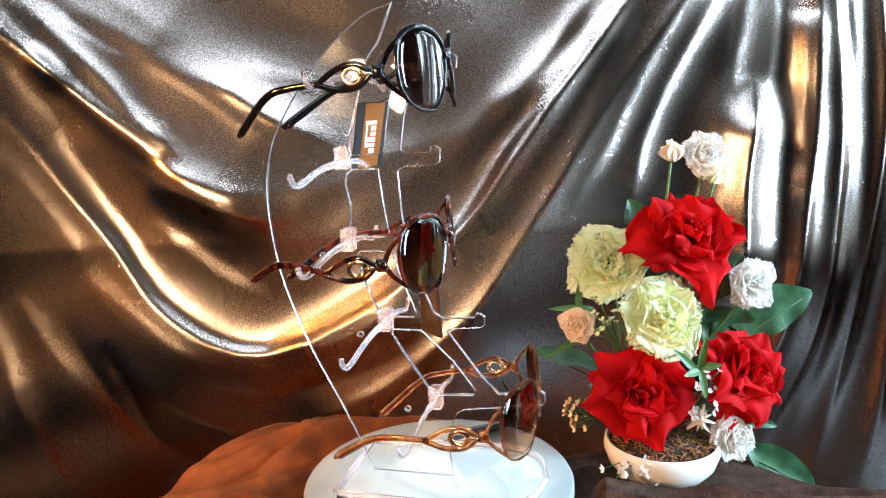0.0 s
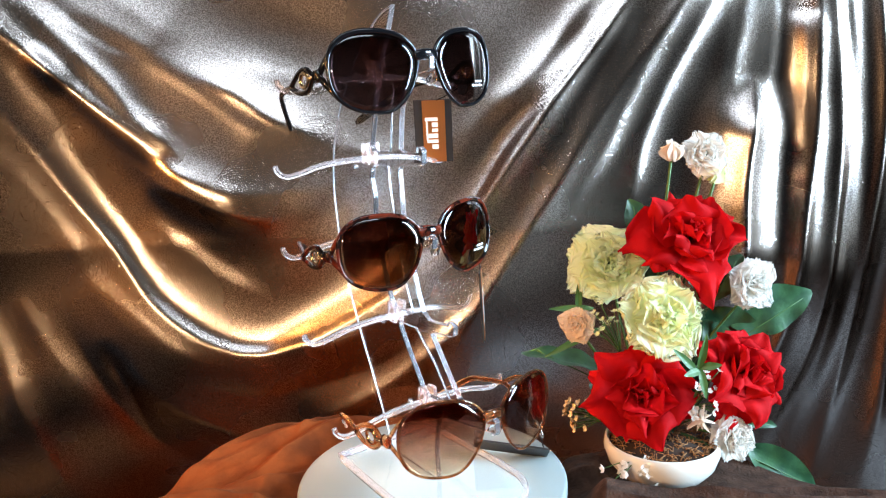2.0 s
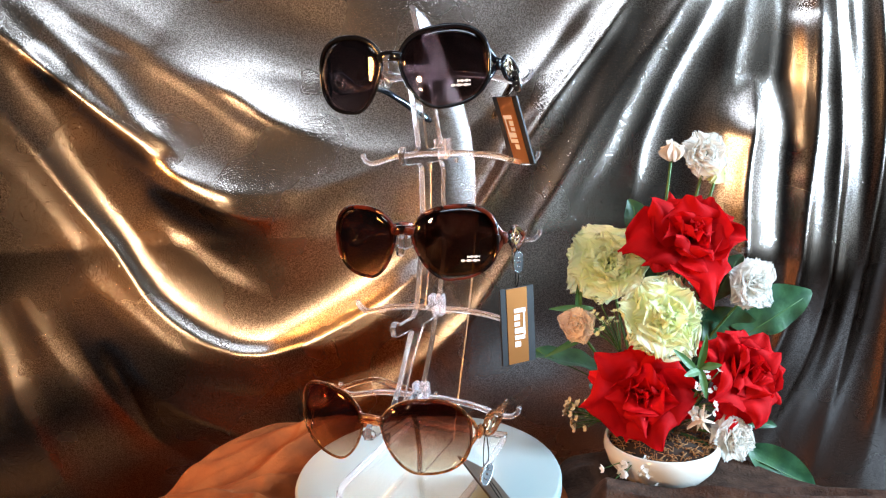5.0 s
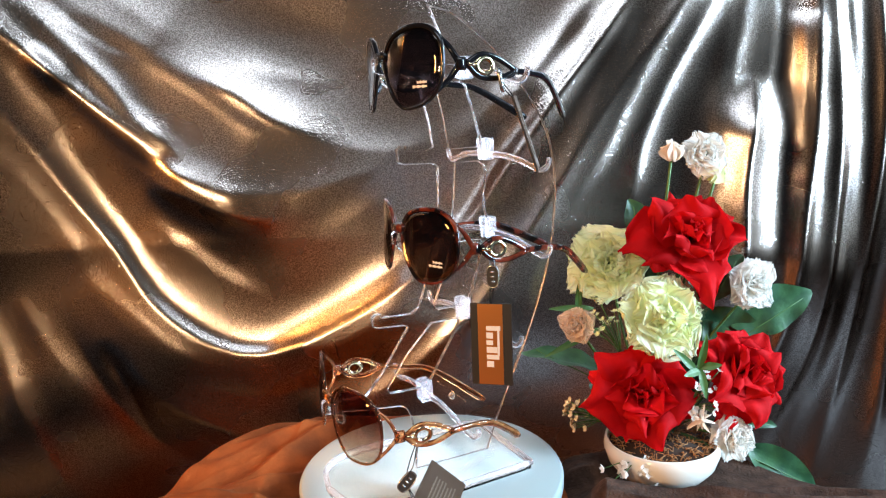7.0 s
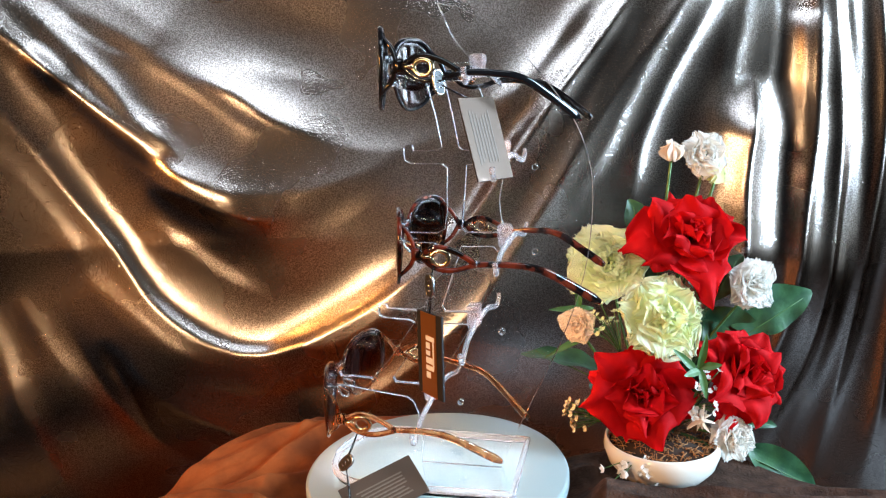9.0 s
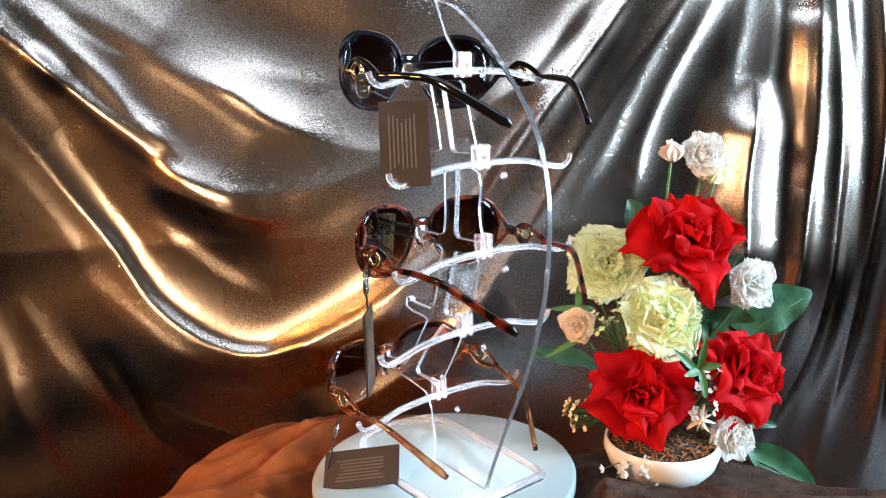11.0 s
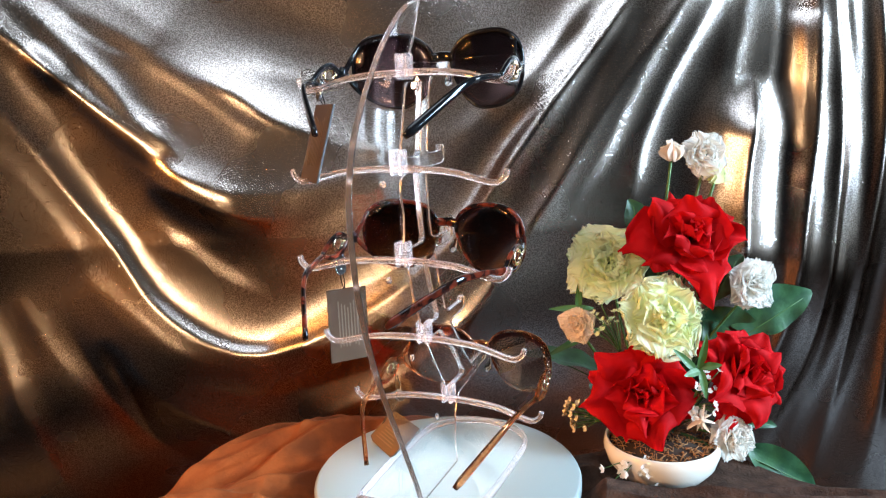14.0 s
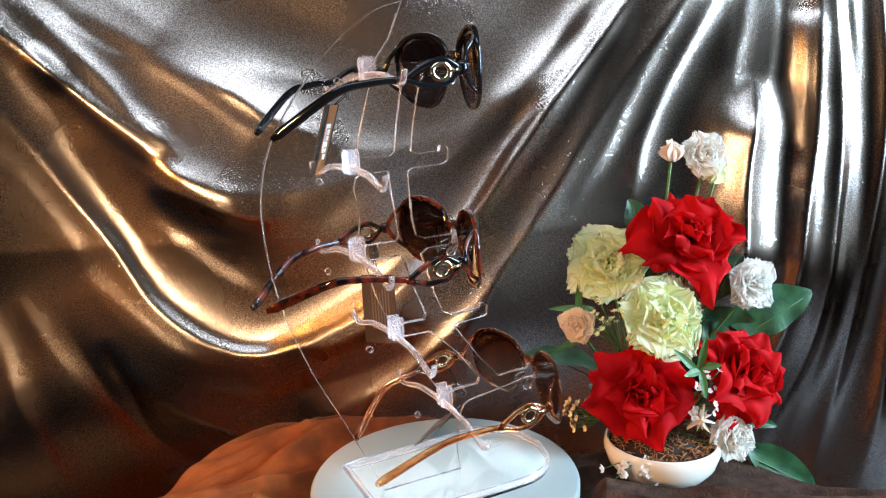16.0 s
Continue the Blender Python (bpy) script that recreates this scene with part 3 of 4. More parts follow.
def towel():
    nx, ny = 230, 170
    U, V = np.meshgrid(np.linspace(0, 1, nx), np.linspace(0, 1, ny))
    X = 0.095 + 0.27 * U + 0.008 * np.sin(V * 6 + 1)
    Y = -0.20 + 0.262 * V + 0.012 * np.sin(U * 5 + 0.6) - 0.05 * np.clip(U - 0.52, 0, 1) / 0.28
    Z = np.full(X.shape, -0.0295)
    rnd = random.Random(5)
    for i in range(16):
        cx, cy, a = rnd.uniform(0.10, 0.28), rnd.uniform(-0.08, 0.07), rnd.uniform(-0.5, 0.5)
        u = (X - cx) * math.cos(a) + (Y - cy) * math.sin(a)
        v = -(X - cx) * math.sin(a) + (Y - cy) * math.cos(a) + 2.0 * u * u
        Z += 0.011 * rnd.uniform(0.5, 1) * np.exp(-(u / rnd.uniform(0.04, 0.08)) ** 2 - np.sqrt((v / rnd.uniform(0.006, 0.010)) ** 2 + 0.3)) * np.clip((np.hypot(X - 0.177, Y - 0.016) - 0.028) * 40, 0, 1) * np.clip((np.hypot(X + 0.007, Y) - 0.104) * 40, 0, 1)
    for k, (y0, h, w) in enumerate(((-0.028, 0.015, 0.008), (-0.052, 0.017, 0.010), (-0.078, 0.015, 0.009), (-0.104, 0.014, 0.010), (-0.006, 0.010, 0.006))):
        line = y0 - 0.16 * np.clip(X - 0.155, 0, 1) + 0.9 * np.clip(0.155 - X, 0, 1) * (0.25 + 0.12 * k) + 0.004 * np.sin(X * 45 + k * 2)
        Z += h * np.exp(-np.sqrt(((Y - line) / w) ** 2 + 0.25) + 0.5) * np.clip((np.hypot(X - 0.179, Y - 0.025) - 0.034) * 50, 0, 1) * np.clip((np.hypot(X + 0.007, Y) - 0.106) * 40, 0, 1)
    rim = np.minimum(np.minimum(U, 1 - U) * 0.27, np.minimum(V, 1 - V) * 0.262)
    Z -= 0.010 * np.exp(-rim / 0.006)
    fall = np.clip(V - 0.93, 0, 1)
    Z -= 2.2 * fall ** 1.5
    i = np.arange(nx * ny).reshape(ny, nx)
    faces = np.stack([i[:-1, :-1], i[:-1, 1:], i[1:, 1:], i[1:, :-1]], -1).reshape(-1, 4)
    me = bpy.data.meshes.new("towel")
    me.from_pydata(np.stack([X, Y, Z], -1).reshape(-1, 3).tolist(), [], faces.tolist())
    for f in me.polygons:
        f.use_smooth = True
    me.materials.append(M_TOWEL)
    return tagged(new("towel", me), "dark brown rumpled terry towel under the pot", "towel")


towel()

# ---- the turntable ----
TURNING = []


def turntable():
    t = thing("turntable", (0, 0, -0.030))
    bm = bmesh.new()
    lathe(bm, [(0.055, -0.004), (0.06, 0.0), (0.06, 0.014), (0.055, 0.0165)])
    part("housing", bm, M_TAG, t, "low dark housing")
    bm = bmesh.new()
    lathe(bm, [(0.02, 0.018), (0.097, 0.018), (0.0995, 0.0195), (0.1, 0.0215), (0.1, 0.0278), (0.0992, 0.0293), (0.0975, 0.030), (0.03, 0.030)], 128)
    bmesh.ops.translate(bm, verts=bm.verts[:], vec=(-0.0069, -0.0023, 0))
    TURNING.append(part("platter", bm, M_DISC, t, "round pale frosted disc"))
    tagged(t, "turntable with a round pale frosted glass disc", "turntable")


turntable()

# ---- the display stand ----


def arc(pts, n):
    return [(p.x, p.y) for p in spline([(a, b, 0) for a, b in pts], n)]


def ring2(y, z, r, n=14):
    return [(y + r * math.cos(2 * math.pi * k / n), z + r * math.sin(2 * math.pi * k / n)) for k in range(n)]


LEVELS = ((39, 294), (54, 236), (54, 178), (30, 119), (-5, 61))


def stand():
    t = thing("eyewear_stand")
    back = arc([(14, 339), (36, 331), (70, 303), (102, 261), (114, 225), (114, 185), (107, 145), (91, 100), (72, 60), (56, 25), (47, 3)], 48)
    front = [(-14, 3), (-12, 20), (-15, 44), (-19, 53), (-24, 56), (-55, 60), (-70, 62.5), (-81, 63), (-82.5, 65), (-82.5, 71), (-80, 73), (-77, 73), (-76, 69.5),
             (-67, 70), (-50, 69), (-37, 83), (-14, 115), (-18, 117), (-38, 118.5), (-41, 120), (-41.5, 126), (-39, 128), (-36, 128), (-35, 125), (-12, 124), (-5, 128), (0, 141),
             (9, 172), (4, 175.5), (-18, 176), (-22, 177.5), (-22.5, 184), (-20, 186), (-17, 186), (-16, 182.5), (6, 182), (12, 185), (14.5, 197), (16, 229), (12, 232), (-11, 233),
             (-14.5, 235), (-15, 243), (-12.5, 245), (-9.5, 245), (-9, 241), (8, 240.5), (13, 243), (10, 262), (4, 288), (0, 292), (-25, 294.5), (-28.5, 296), (-29, 303), (-26.5, 305),
             (-23.5, 305), (-23, 301), (10, 300), (34, 299), (35, 302), (24, 316)]
    w1 = [(16, 288), (36, 288), (40, 285), (44, 272), (49, 254), (52, 244), (49, 240.5), (27, 240.5), (24, 243), (21, 262)]
    w2 = [(29, 231), (48, 231), (53, 228), (55, 221), (52, 206), (53, 193), (55, 187), (51, 182.5), (27, 182.5), (24, 186), (27, 210)]
    w3 = [(23, 173), (47, 173), (50, 169), (45, 150), (37, 129), (33, 124), (9, 124), (7, 128), (14, 146)]
    w4 = [(4, 115), (26, 115), (27, 111), (18, 96), (1, 70), (-4, 66), (-32, 67), (-34, 71), (-18, 93)]
    holes = [ring2(60, 290, 2.4), ring2(77, 228, 2.4), ring2(76, 169, 2.4), ring2(51, 110, 2.4), ring2(18, 54, 2.4)]
    plate = sheet_of("upright_plate", [back + front, w1, w2, w3, w4] + holes, 0.0042, 0.0005, M_ACRYLIC, t)
    plate.location.x = OX
    plate.visible_shadow = False
    for y, z in LEVELS:
        bm = bmesh.new()
        half = spline([(0, y + 3, z - 1), (18, y + 4, z - 1), (40, y + 4, z - 3), (58, y + 5, z - 7.5), (67, y + 6, z - 8.5), (72.5, y + 6.5, z - 5), (74, y + 6.5, z - 0.5)], 24)
        pts = [Vector((-p.x, p.y, p.z)) for p in half[:0:-1]] + half
        n = len(pts)
        rad = [(0.0016, 0.0024 - 0.0007 * abs(2 * i / (n - 1) - 1)) for i in range(n)]
        sweep(bm, [p / 1000 for p in pts], rad, 8, square=3.0)
        bar = part("temple_bar", bm, M_ACRYLIC_BAR, t)
        bar.location.x = OX
        bar.visible_shadow = False
        bm = bmesh.new()
        for s in (-1, 1):
            box(bm, (s * 0.0042, (y + 1) / 1000, (z + 3) / 1000), (0.0030, 0.009, 0.016), bevel=0.0008)
        box(bm, (0, (y + 5.6) / 1000 , (z + 7) / 1000), (0.005, 0.0022, 0.006), bevel=0.0006)
        clip = part("bracket", bm, M_ACRYLIC_BAR, t, smooth=False)
        clip.location.x = OX
        clip.visible_shadow = False
    side = arc([(42, 62), (44, 20), (45, -30), (42, -58), (27, -76), (0, -83)], 24)
    rim = side + [(-a, b) for a, b in side[-2::-1]]
    bm = bmesh.new()
    vs = [bm.verts.new((a / 1000, b / 1000, 0.0006)) for a, b in rim]
    bm.faces.new(vs)
    r = bmesh.ops.extrude_face_region(bm, geom=bm.faces[:])
    for v in r["geom"]:
        if isinstance(v, bmesh.types.BMVert):
            v.co.z += 0.0024
    foot = part("foot_plate", bm, M_ACRYLIC, t, smooth=False)
    bm = bmesh.new()
    sweep(bm, [(a / 1000 * 1.0, b / 1000, 0.0056) for a, b in rim], (0.0022, 0.0024), 8, closed=True, square=3.5)
    lip = part("foot_rim", bm, M_ACRYLIC_BAR, t)
    for o in (foot, lip):
        o.location.x = OX
        o.visible_shadow = False
    tagged(t, "clear acrylic eyewear display stand with five tiers", "display stand")
    TURNING.append(t)


stand()

# ---- sunglasses ----


def bow(x, z):
    """How far back the front's curved face lies."""
    return x * x / 0.26 + z * z / 0.5


def lens_rim(s, cx=0.0342, a=0.0290, b=0.0250, n=56):
    out = []
    for k in range(n):
        an = 2 * math.pi * k / n
        c, si = math.cos(an), math.sin(an)
        e = 2 / 2.5
        x = math.copysign(abs(c) ** e, c) * a
        z = math.copysign(abs(si) ** e, si) * b
        if x < 0:
            x *= 1 - 0.42 * max(0.0, (0.45 - z / b) / 1.45) ** 1.1      # cut away beside the nose
        z += 0.0022 * (x / a)
        out.append((s * (cx + x), z))
    return out


def sunglasses(name, at, pitch, mats, lens, label, tips, yaw=0.0, roll=0.0, slim=1.0, printed=False):
    frame_mat, arm_mat = mats
    g = thing(name)
    holder = Matrix.Translation(at) @ pose(0, 0, 0, pitch, roll, yaw)
    made = []
    for s in (-1, 1):
        rim = lens_rim(s)
        cx = s * 0.0342
        bm = bmesh.new()
        layers = []
        for back in (0.0, 0.0018):
            rings = []
            for k in (1.0, 0.8, 0.6, 0.4, 0.2):
                rings.append([bm.verts.new((cx + (x - cx) * k, bow(cx + (x - cx) * k, z * k) + back, z * k)) for x, z in rim])
            c = bm.verts.new((cx, bow(cx, 0) + back, 0))
            m = len(rim)
            for p, q in zip(rings, rings[1:]):
                for k in range(m):
                    bm.faces.new((p[k], p[(k + 1) % m], q[(k + 1) % m], q[k]))
            for k in range(m):
                bm.faces.new((rings[-1][k], rings[-1][(k + 1) % m], c))
            layers.append(rings[0])
        for k in range(len(rim)):
            bm.faces.new((layers[0][k], layers[0][(k + 1) % len(rim)], layers[1][(k + 1) % len(rim)], layers[1][k]))
        made.append(part("lens", bm, lens, g))
        bm = bmesh.new()
        pts = [(x, bow(x, z) + 0.0008, z) for x, z in rim]
        rad = [(slim * (0.0013 + 0.0007 * max(0, z / 0.025)), slim * (0.0014 + 0.0007 * max(0, z / 0.025))) for x, z in rim]
        sweep(bm, pts, rad, 8, closed=True, up=(0, 1, 0), square=2.6)
        made.append(part("rim", bm, frame_mat, g))
        # hinge end, split arm and paddle tip
        tx, ty, tz = holder.inverted() @ (Vector(tips[0 if s < 0 else 1]) + Vector((OX, 0, 0)))
        hx, hz = s * 0.0620, 0.003
        hy = bow(hx, hz)
        joint = Vector((s * 0.0645, hy + 0.012, 0.001))
        bm = bmesh.new()
        for x0, zz in (rim[6], rim[50]):
            start = Vector((x0, bow(x0, zz) + 0.001, zz))
            sweep(bm, spline([start, start.lerp(joint, 0.5) + Vector((-s * 0.0012, 0.0015, zz * 0.05)), joint], 10), [(0.0014 * slim, slim * (0.0015 + 0.0010 * i / 10)) for i in range(11)], 8, square=2.6)
        sweep(bm, [joint + Vector((0, -0.002, 0)), joint + Vector((0, 0.004, 0))], (0.0022, 0.0042), 10, square=2.6)
        made.append(part("end_piece", bm, frame_mat, g))
        bm = bmesh.new()
        base = Vector((s * 0.0658, hy + 0.016, 0.001))
        meet = Vector((s * 0.0655, hy + 0.052, -0.003))
        sweep(bm, spline([base, base + Vector((0, 0.010, 0.0055)), base + Vector((0, 0.022, 0.0035)), meet], 14), (0.0016, 0.0019), 8)
        sweep(bm, spline([base, base + Vector((0, 0.009, -0.0075)), base + Vector((0, 0.022, -0.0085)), meet], 14), (0.0016, 0.0019), 8)
        bend = meet.lerp(Vector((tx, ty, tz)), 0.55) + Vector((s * 0.006, 0, 0.010))
        line = spline([meet - Vector((0, 0.003, 0)), meet.lerp(bend, 0.5) + Vector((0, 0, 0.002)), bend, Vector((tx, ty, tz))], 24)
        sweep(bm, line, [(0.0014 + 0.0003 * i / 24, 0.0020 + 0.0013 * (i / 24) ** 2 - (0.0015 if i == 24 else 0)) for i in range(25)], 10, square=2.6)
        made.append(part("arm", bm, arm_mat, g))
        bm = bmesh.new()
        mid = base + Vector((s * 0.0006, 0.0125, -0.0012))
        sweep(bm, [mid + Vector((0, 0.0056 * math.cos(2 * math.pi * k / 24), 0.0046 * math.sin(2 * math.pi * k / 24))) for k in range(24)], (0.0017, 0.0011), 8, closed=True, up=(1, 0, 0))
        sweep(bm, [mid + Vector((0, -0.0055, 0)), mid + Vector((0, -0.012, 0.0008))], (0.0016, 0.0013), 8)
        made.append(part("hinge_ring", bm, M_GOLD, g, "pale gold metal ring"))
        bm = bmesh.new()
        sweep(bm, spline([(s * 0.0075, 0.002, -0.002), (s * 0.008, 0.008, -0.006), (s * 0.0065, 0.010, -0.010)], 8), [(0.0012, 0.0012 + 0.003 * math.sin(math.pi * i / 8)) for i in range(9)], 8)
        made.append(part("nose_pad", bm, M_ACRYLIC, g, "clear nose pad"))
    if printed:
        bm = bmesh.new()
        for row, (x0, x1) in enumerate(((0.0400, 0.0520), (0.0440, 0.0520))):
            top = -0.0105 - 0.0026 * (1 - row) + 0.0012
            strip = []
            for i in range(9):
                x = x0 + (x1 - x0) * i / 8
                h = 0.0007 + 0.0004 * math.sin(i * 2.3 + row)
                strip.append([bm.verts.new((x, bow(x, z) - 0.0004, z)) for z in (top - h, top + h)])
            for p, q in zip(strip, strip[1:]):
                bm.faces.new((p[0], q[0], q[1], p[1]))
        made.append(part("printed_mark", bm, M_PRINT, g, "small pale printed mark"))
    bm = bmesh.new()
    sweep(bm, spline([(-0.0085, 0.0012, 0.0085), (-0.003, 0, 0.0095), (0.003, 0, 0.0095), (0.0085, 0.0012, 0.0085)], 12), (0.0021, 0.0034), 10, square=2.6)
    made.append(part("bridge", bm, frame_mat, g))
    for o in made:
        o.matrix_local = holder
    tagged(g, label, "sunglasses", group="sunglasses on the stand")
    TURNING.append(g)
    return g


sunglasses("sunglasses", (OX, -0.024, 0.2955), -2.5, (M_BLACK, M_BLACK), M_LENS_GREY, "black oversized sunglasses with smoke lenses on the top tier",
           ((-0.036, 0.113, 0.258), (0.022, 0.109, 0.260)), roll=-1.5, slim=0.9, printed=True)
sunglasses("sunglasses", (OX, -0.019, 0.1795), -3, (M_TORTOISE, M_TORTOISE), M_LENS_BROWN, "dark tortoiseshell oversized sunglasses with brown lenses",
           ((-0.022, 0.122, 0.155), (0.032, 0.121, 0.143)), roll=-1.5, slim=0.8, printed=True)
sunglasses("sunglasses", (OX, -0.079, 0.0665), -2, (M_AMBER, M_AMBER), M_LENS_FADE, "translucent amber sunglasses with fading brown lenses on the lowest tier",
           ((-0.033, 0.064, 0.028), (0.038, 0.054, 0.028)), slim=0.62, roll=1.2)

# ---- the flower pot ----


def pot():
    t = thing("flower_pot", (0.179, 0.025, -0.0275))
    bm = bmesh.new()
    lathe(bm, [(0.022, 0.001), (0.026, 0.0), (0.034, 0.005), (0.0415, 0.014), (0.0450, 0.025), (0.0440, 0.032), (0.0428, 0.0332), (0.0415, 0.032), (0.0418, 0.025), (0.038, 0.018), (0.01, 0.014)], 72)
    part("bowl", bm, M_POT, t)
    # added disc, coloured as the shade the foliage casts in the bowl
    bm = bmesh.new()
    lathe(bm, [(0.010, 0.020), (0.0385, 0.022), (0.0405, 0.0275), (0.034, 0.0315), (0.018, 0.036), (0.004, 0.037)], 40)
    part("filling", bm, M_POT_SHADE, t, "dark brown disc in place of the shade inside the pot")
    bm = bmesh.new()
    rnd = random.Random(4)
    for k in range(420):
        a, r = rnd.uniform(0, 6.28), 0.039 * math.sqrt(rnd.random())
        p = Vector((r * math.cos(a), r * math.sin(a), 0.0300 + 0.009 * (1 - r / 0.04)))
        d = Vector((rnd.uniform(-1, 1), rnd.uniform(-1, 1), rnd.uniform(0, 0.7))) * 0.009
        sweep(bm, [p - d * 0.5, p + Vector((0, 0, 0.002)), p + d * 0.5], (0.0004, 0.0004), 4)
    part("straw_filling", bm, M_STRAW, t, "tangled dry straw filling")
    tagged(t, "round ivory ceramic pot standing on the brown cloth", "flower pot")


pot()


def set_back(p, k=1.08):
    """The bunch leans back from the turning stand: a place moved k times as far from the viewer."""
    return EYE + (Vector(p) - EYE) * k


def petal_mesh(name, length, width, phi0, phi1, curl, ruffle, cup, seed, mat, point=0.0, teeth=0, nu=9, nv=8):
    """One petal growing from the origin along +z and opening towards +x."""
    rnd = random.Random(seed)
    ph = [rnd.uniform(0, 6.28) for _ in range(4)]
    rows, r, h = [], 0.0, 0.0
    skew = rnd.uniform(-0.25, 0.25)
    for i in range(nu + 1):
        u = i / nu
        phi = phi0 + (phi1 - phi0) * u + curl * max(0, u - 0.72) / 0.28
        if i:
            r += length / nu * math.sin(phi)
            h += length / nu * math.cos(phi)
        w = width * (math.sin(math.pi * min(1, 0.08 + 0.62 * u)) ** 0.8) * (1 - 0.55 * max(0, u - 0.75) / 0.25)
        row = []
        for j in range(nv + 1):
            v = 2 * j / nv - 1
            y = v * w
            back = cup * (v * v) * w
            rip = ruffle * u * u * (math.sin(v * 4 + ph[0]) + 0.7 * math.sin(v * 7 + ph[1]) + ((1.3 * u * math.sin(v * 15 + ph[2]) + 1.0 * u * math.sin(v * 27 + ph[3])) if teeth else 0)) + skew * v * w * u
            tip = (point * (1 - abs(v)) - 0.10 * v * v * 1.0) * length * (u ** 6)
            if teeth and i == nu:
                tip += ((1 if j % 2 else -1) * 0.030 + 0.03 * math.sin(v * 9 + ph[1])) * length
            row.append(Vector((r - back * math.cos(phi) + rip * math.cos(phi) + tip * math.sin(phi), y, h + back * math.sin(phi) * 0.6 - rip * math.sin(phi) + tip * math.cos(phi))))
        rows.append(row)
    me = bpy.data.meshes.new(name)
    n = nv + 1
    me.from_pydata([p for row in rows for p in row], [], [(i * n + j, i * n + j + 1, (i + 1) * n + j + 1, (i + 1) * n + j) for i in range(nu) for j in range(nv)])
    for f in me.polygons:
        f.use_smooth = True
    me.materials.append(mat)
    return me


def bloom(name, at, facing, layers, mat, label, category, group, seed, root=(0.177, 0.016, 0.0), stem=True):
    """A cloth flower: rings of petals about its axis, a green cup and a wire stem into the pot."""
    k = 1.12 if at[0] < 0.135 and at[2] > 0.14 else 1.08
    at = set_back(at, k)
    t = thing(name, at)
    t.matrix_basis = Matrix.Translation(at) @ Matrix.Diagonal((k, k, k, 1)) @ Vector(facing).to_track_quat("Z", "Y").to_matrix().to_4x4()
    rnd = random.Random(seed)
    for count, length, width, phi0, phi1, curl, ruffle, cup, lift, point, teeth in layers:
        meshes = [petal_mesh("petal", length * rnd.uniform(0.82, 1.10), width * rnd.uniform(0.85, 1.15), phi0 * rnd.uniform(0.8, 1.15), phi1 * rnd.uniform(0.85, 1.12), curl * rnd.uniform(0.2, 1.8), ruffle * rnd.uniform(0.7, 1.5), cup, rnd.random(), mat, point * rnd.uniform(0.3, 1.3), teeth, 11 if teeth else 12, 34 if teeth else 12) for _ in range(count)]
        off = rnd.uniform(0, 6.28)
        for k in range(count):
            p = new("petal", meshes[k])
            p.parent = t
            p.matrix_local = Matrix.Translation((0, 0, lift)) @ Matrix.Rotation(off + 6.2832 * k / count + rnd.uniform(-0.15, 0.15), 4, "Z") @ Matrix.Rotation(rnd.uniform(-0.16, 0.16), 4, "Y")
    if stem:
        inv = t.matrix_basis.inverted()
        a, b = Vector(at), Vector(root)
        bm = bmesh.new()
        mid = a.lerp(b, 0.5) + Vector((0, 0.024, 0))
        sweep(bm, spline([inv @ a, inv @ mid, inv @ b], 12), (0.0011, 0.0011), 6)
        part("stem", bm, M_STEM, t)
    return tagged(t, label, category, group)


def rose_layers(R):
    return ((3, R * 0.58, R * 0.26, 0.02, 0.20, 0.8, R * 0.05, 0.60, -R * 0.22, 0.10, 0),
            (3, R * 0.74, R * 0.42, 0.22, 0.55, 1.0, R * 0.07, 0.40, -R * 0.34, 0.15, 0),
            (4, R * 0.96, R * 0.56, 0.45, 0.95, 0.9, R * 0.10, 0.20, -R * 0.44, 0.24, 0),
            (5, R * 1.18, R * 0.62, 0.75, 1.32, 0.7, R * 0.11, 0.08, -R * 0.50, 0.34, 0),
            (4, R * 1.20, R * 0.62, 1.05, 1.60, 0.5, R * 0.10, 0.02, -R * 0.52, 0.38, 0))


def carnation_layers(R):
    return ((6, R * 0.55, R * 0.34, 0.10, 0.45, 0.1, R * 0.030, 0.15, -R * 0.20, 0, 1),
            (7, R * 0.74, R * 0.42, 0.35, 0.80, 0.1, R * 0.026, 0.05, -R * 0.30, 0, 1),
            (8, R * 0.94, R * 0.50, 0.70, 1.15, 0.0, R * 0.022, 0.0, -R * 0.36, 0, 1),
            (8, R * 1.08, R * 0.54, 1.05, 1.42, 0.0, R * 0.020, 0.0, -R * 0.38, 0, 1),
            (7, R * 1.12, R * 0.56, 1.35, 1.66, 0.0, R * 0.020, 0.0, -R * 0.38, 0, 1))


for k, (at, facing, R) in enumerate((((0.190, 0.000, 0.174), (0.05, -0.72, 0.62), 0.035), ((0.146, -0.030, 0.066), (-0.12, -0.95, 0.22), 0.034), ((0.228, -0.020, 0.073), (0.30, -0.85, 0.30), 0.033))):
    bloom("rose", at, facing, rose_layers(R), M_ROSE, ("open red silk rose above the other blooms", "full red silk rose low over the pot", "red silk rose leaning out beside green leaves")[k], "flower", "red roses", 11 + k)
for k, (at, facing, R) in enumerate((((0.130, 0.000, 0.156), (-0.15, -0.85, 0.4), 0.028), ((0.160, -0.030, 0.123), (0.0, -0.95, 0.35), 0.030))):
    bloom("carnation", at, facing, carnation_layers(R), M_LIME, "pale lime green ruffled silk carnation", "flower", "green carnations", 31 + k)
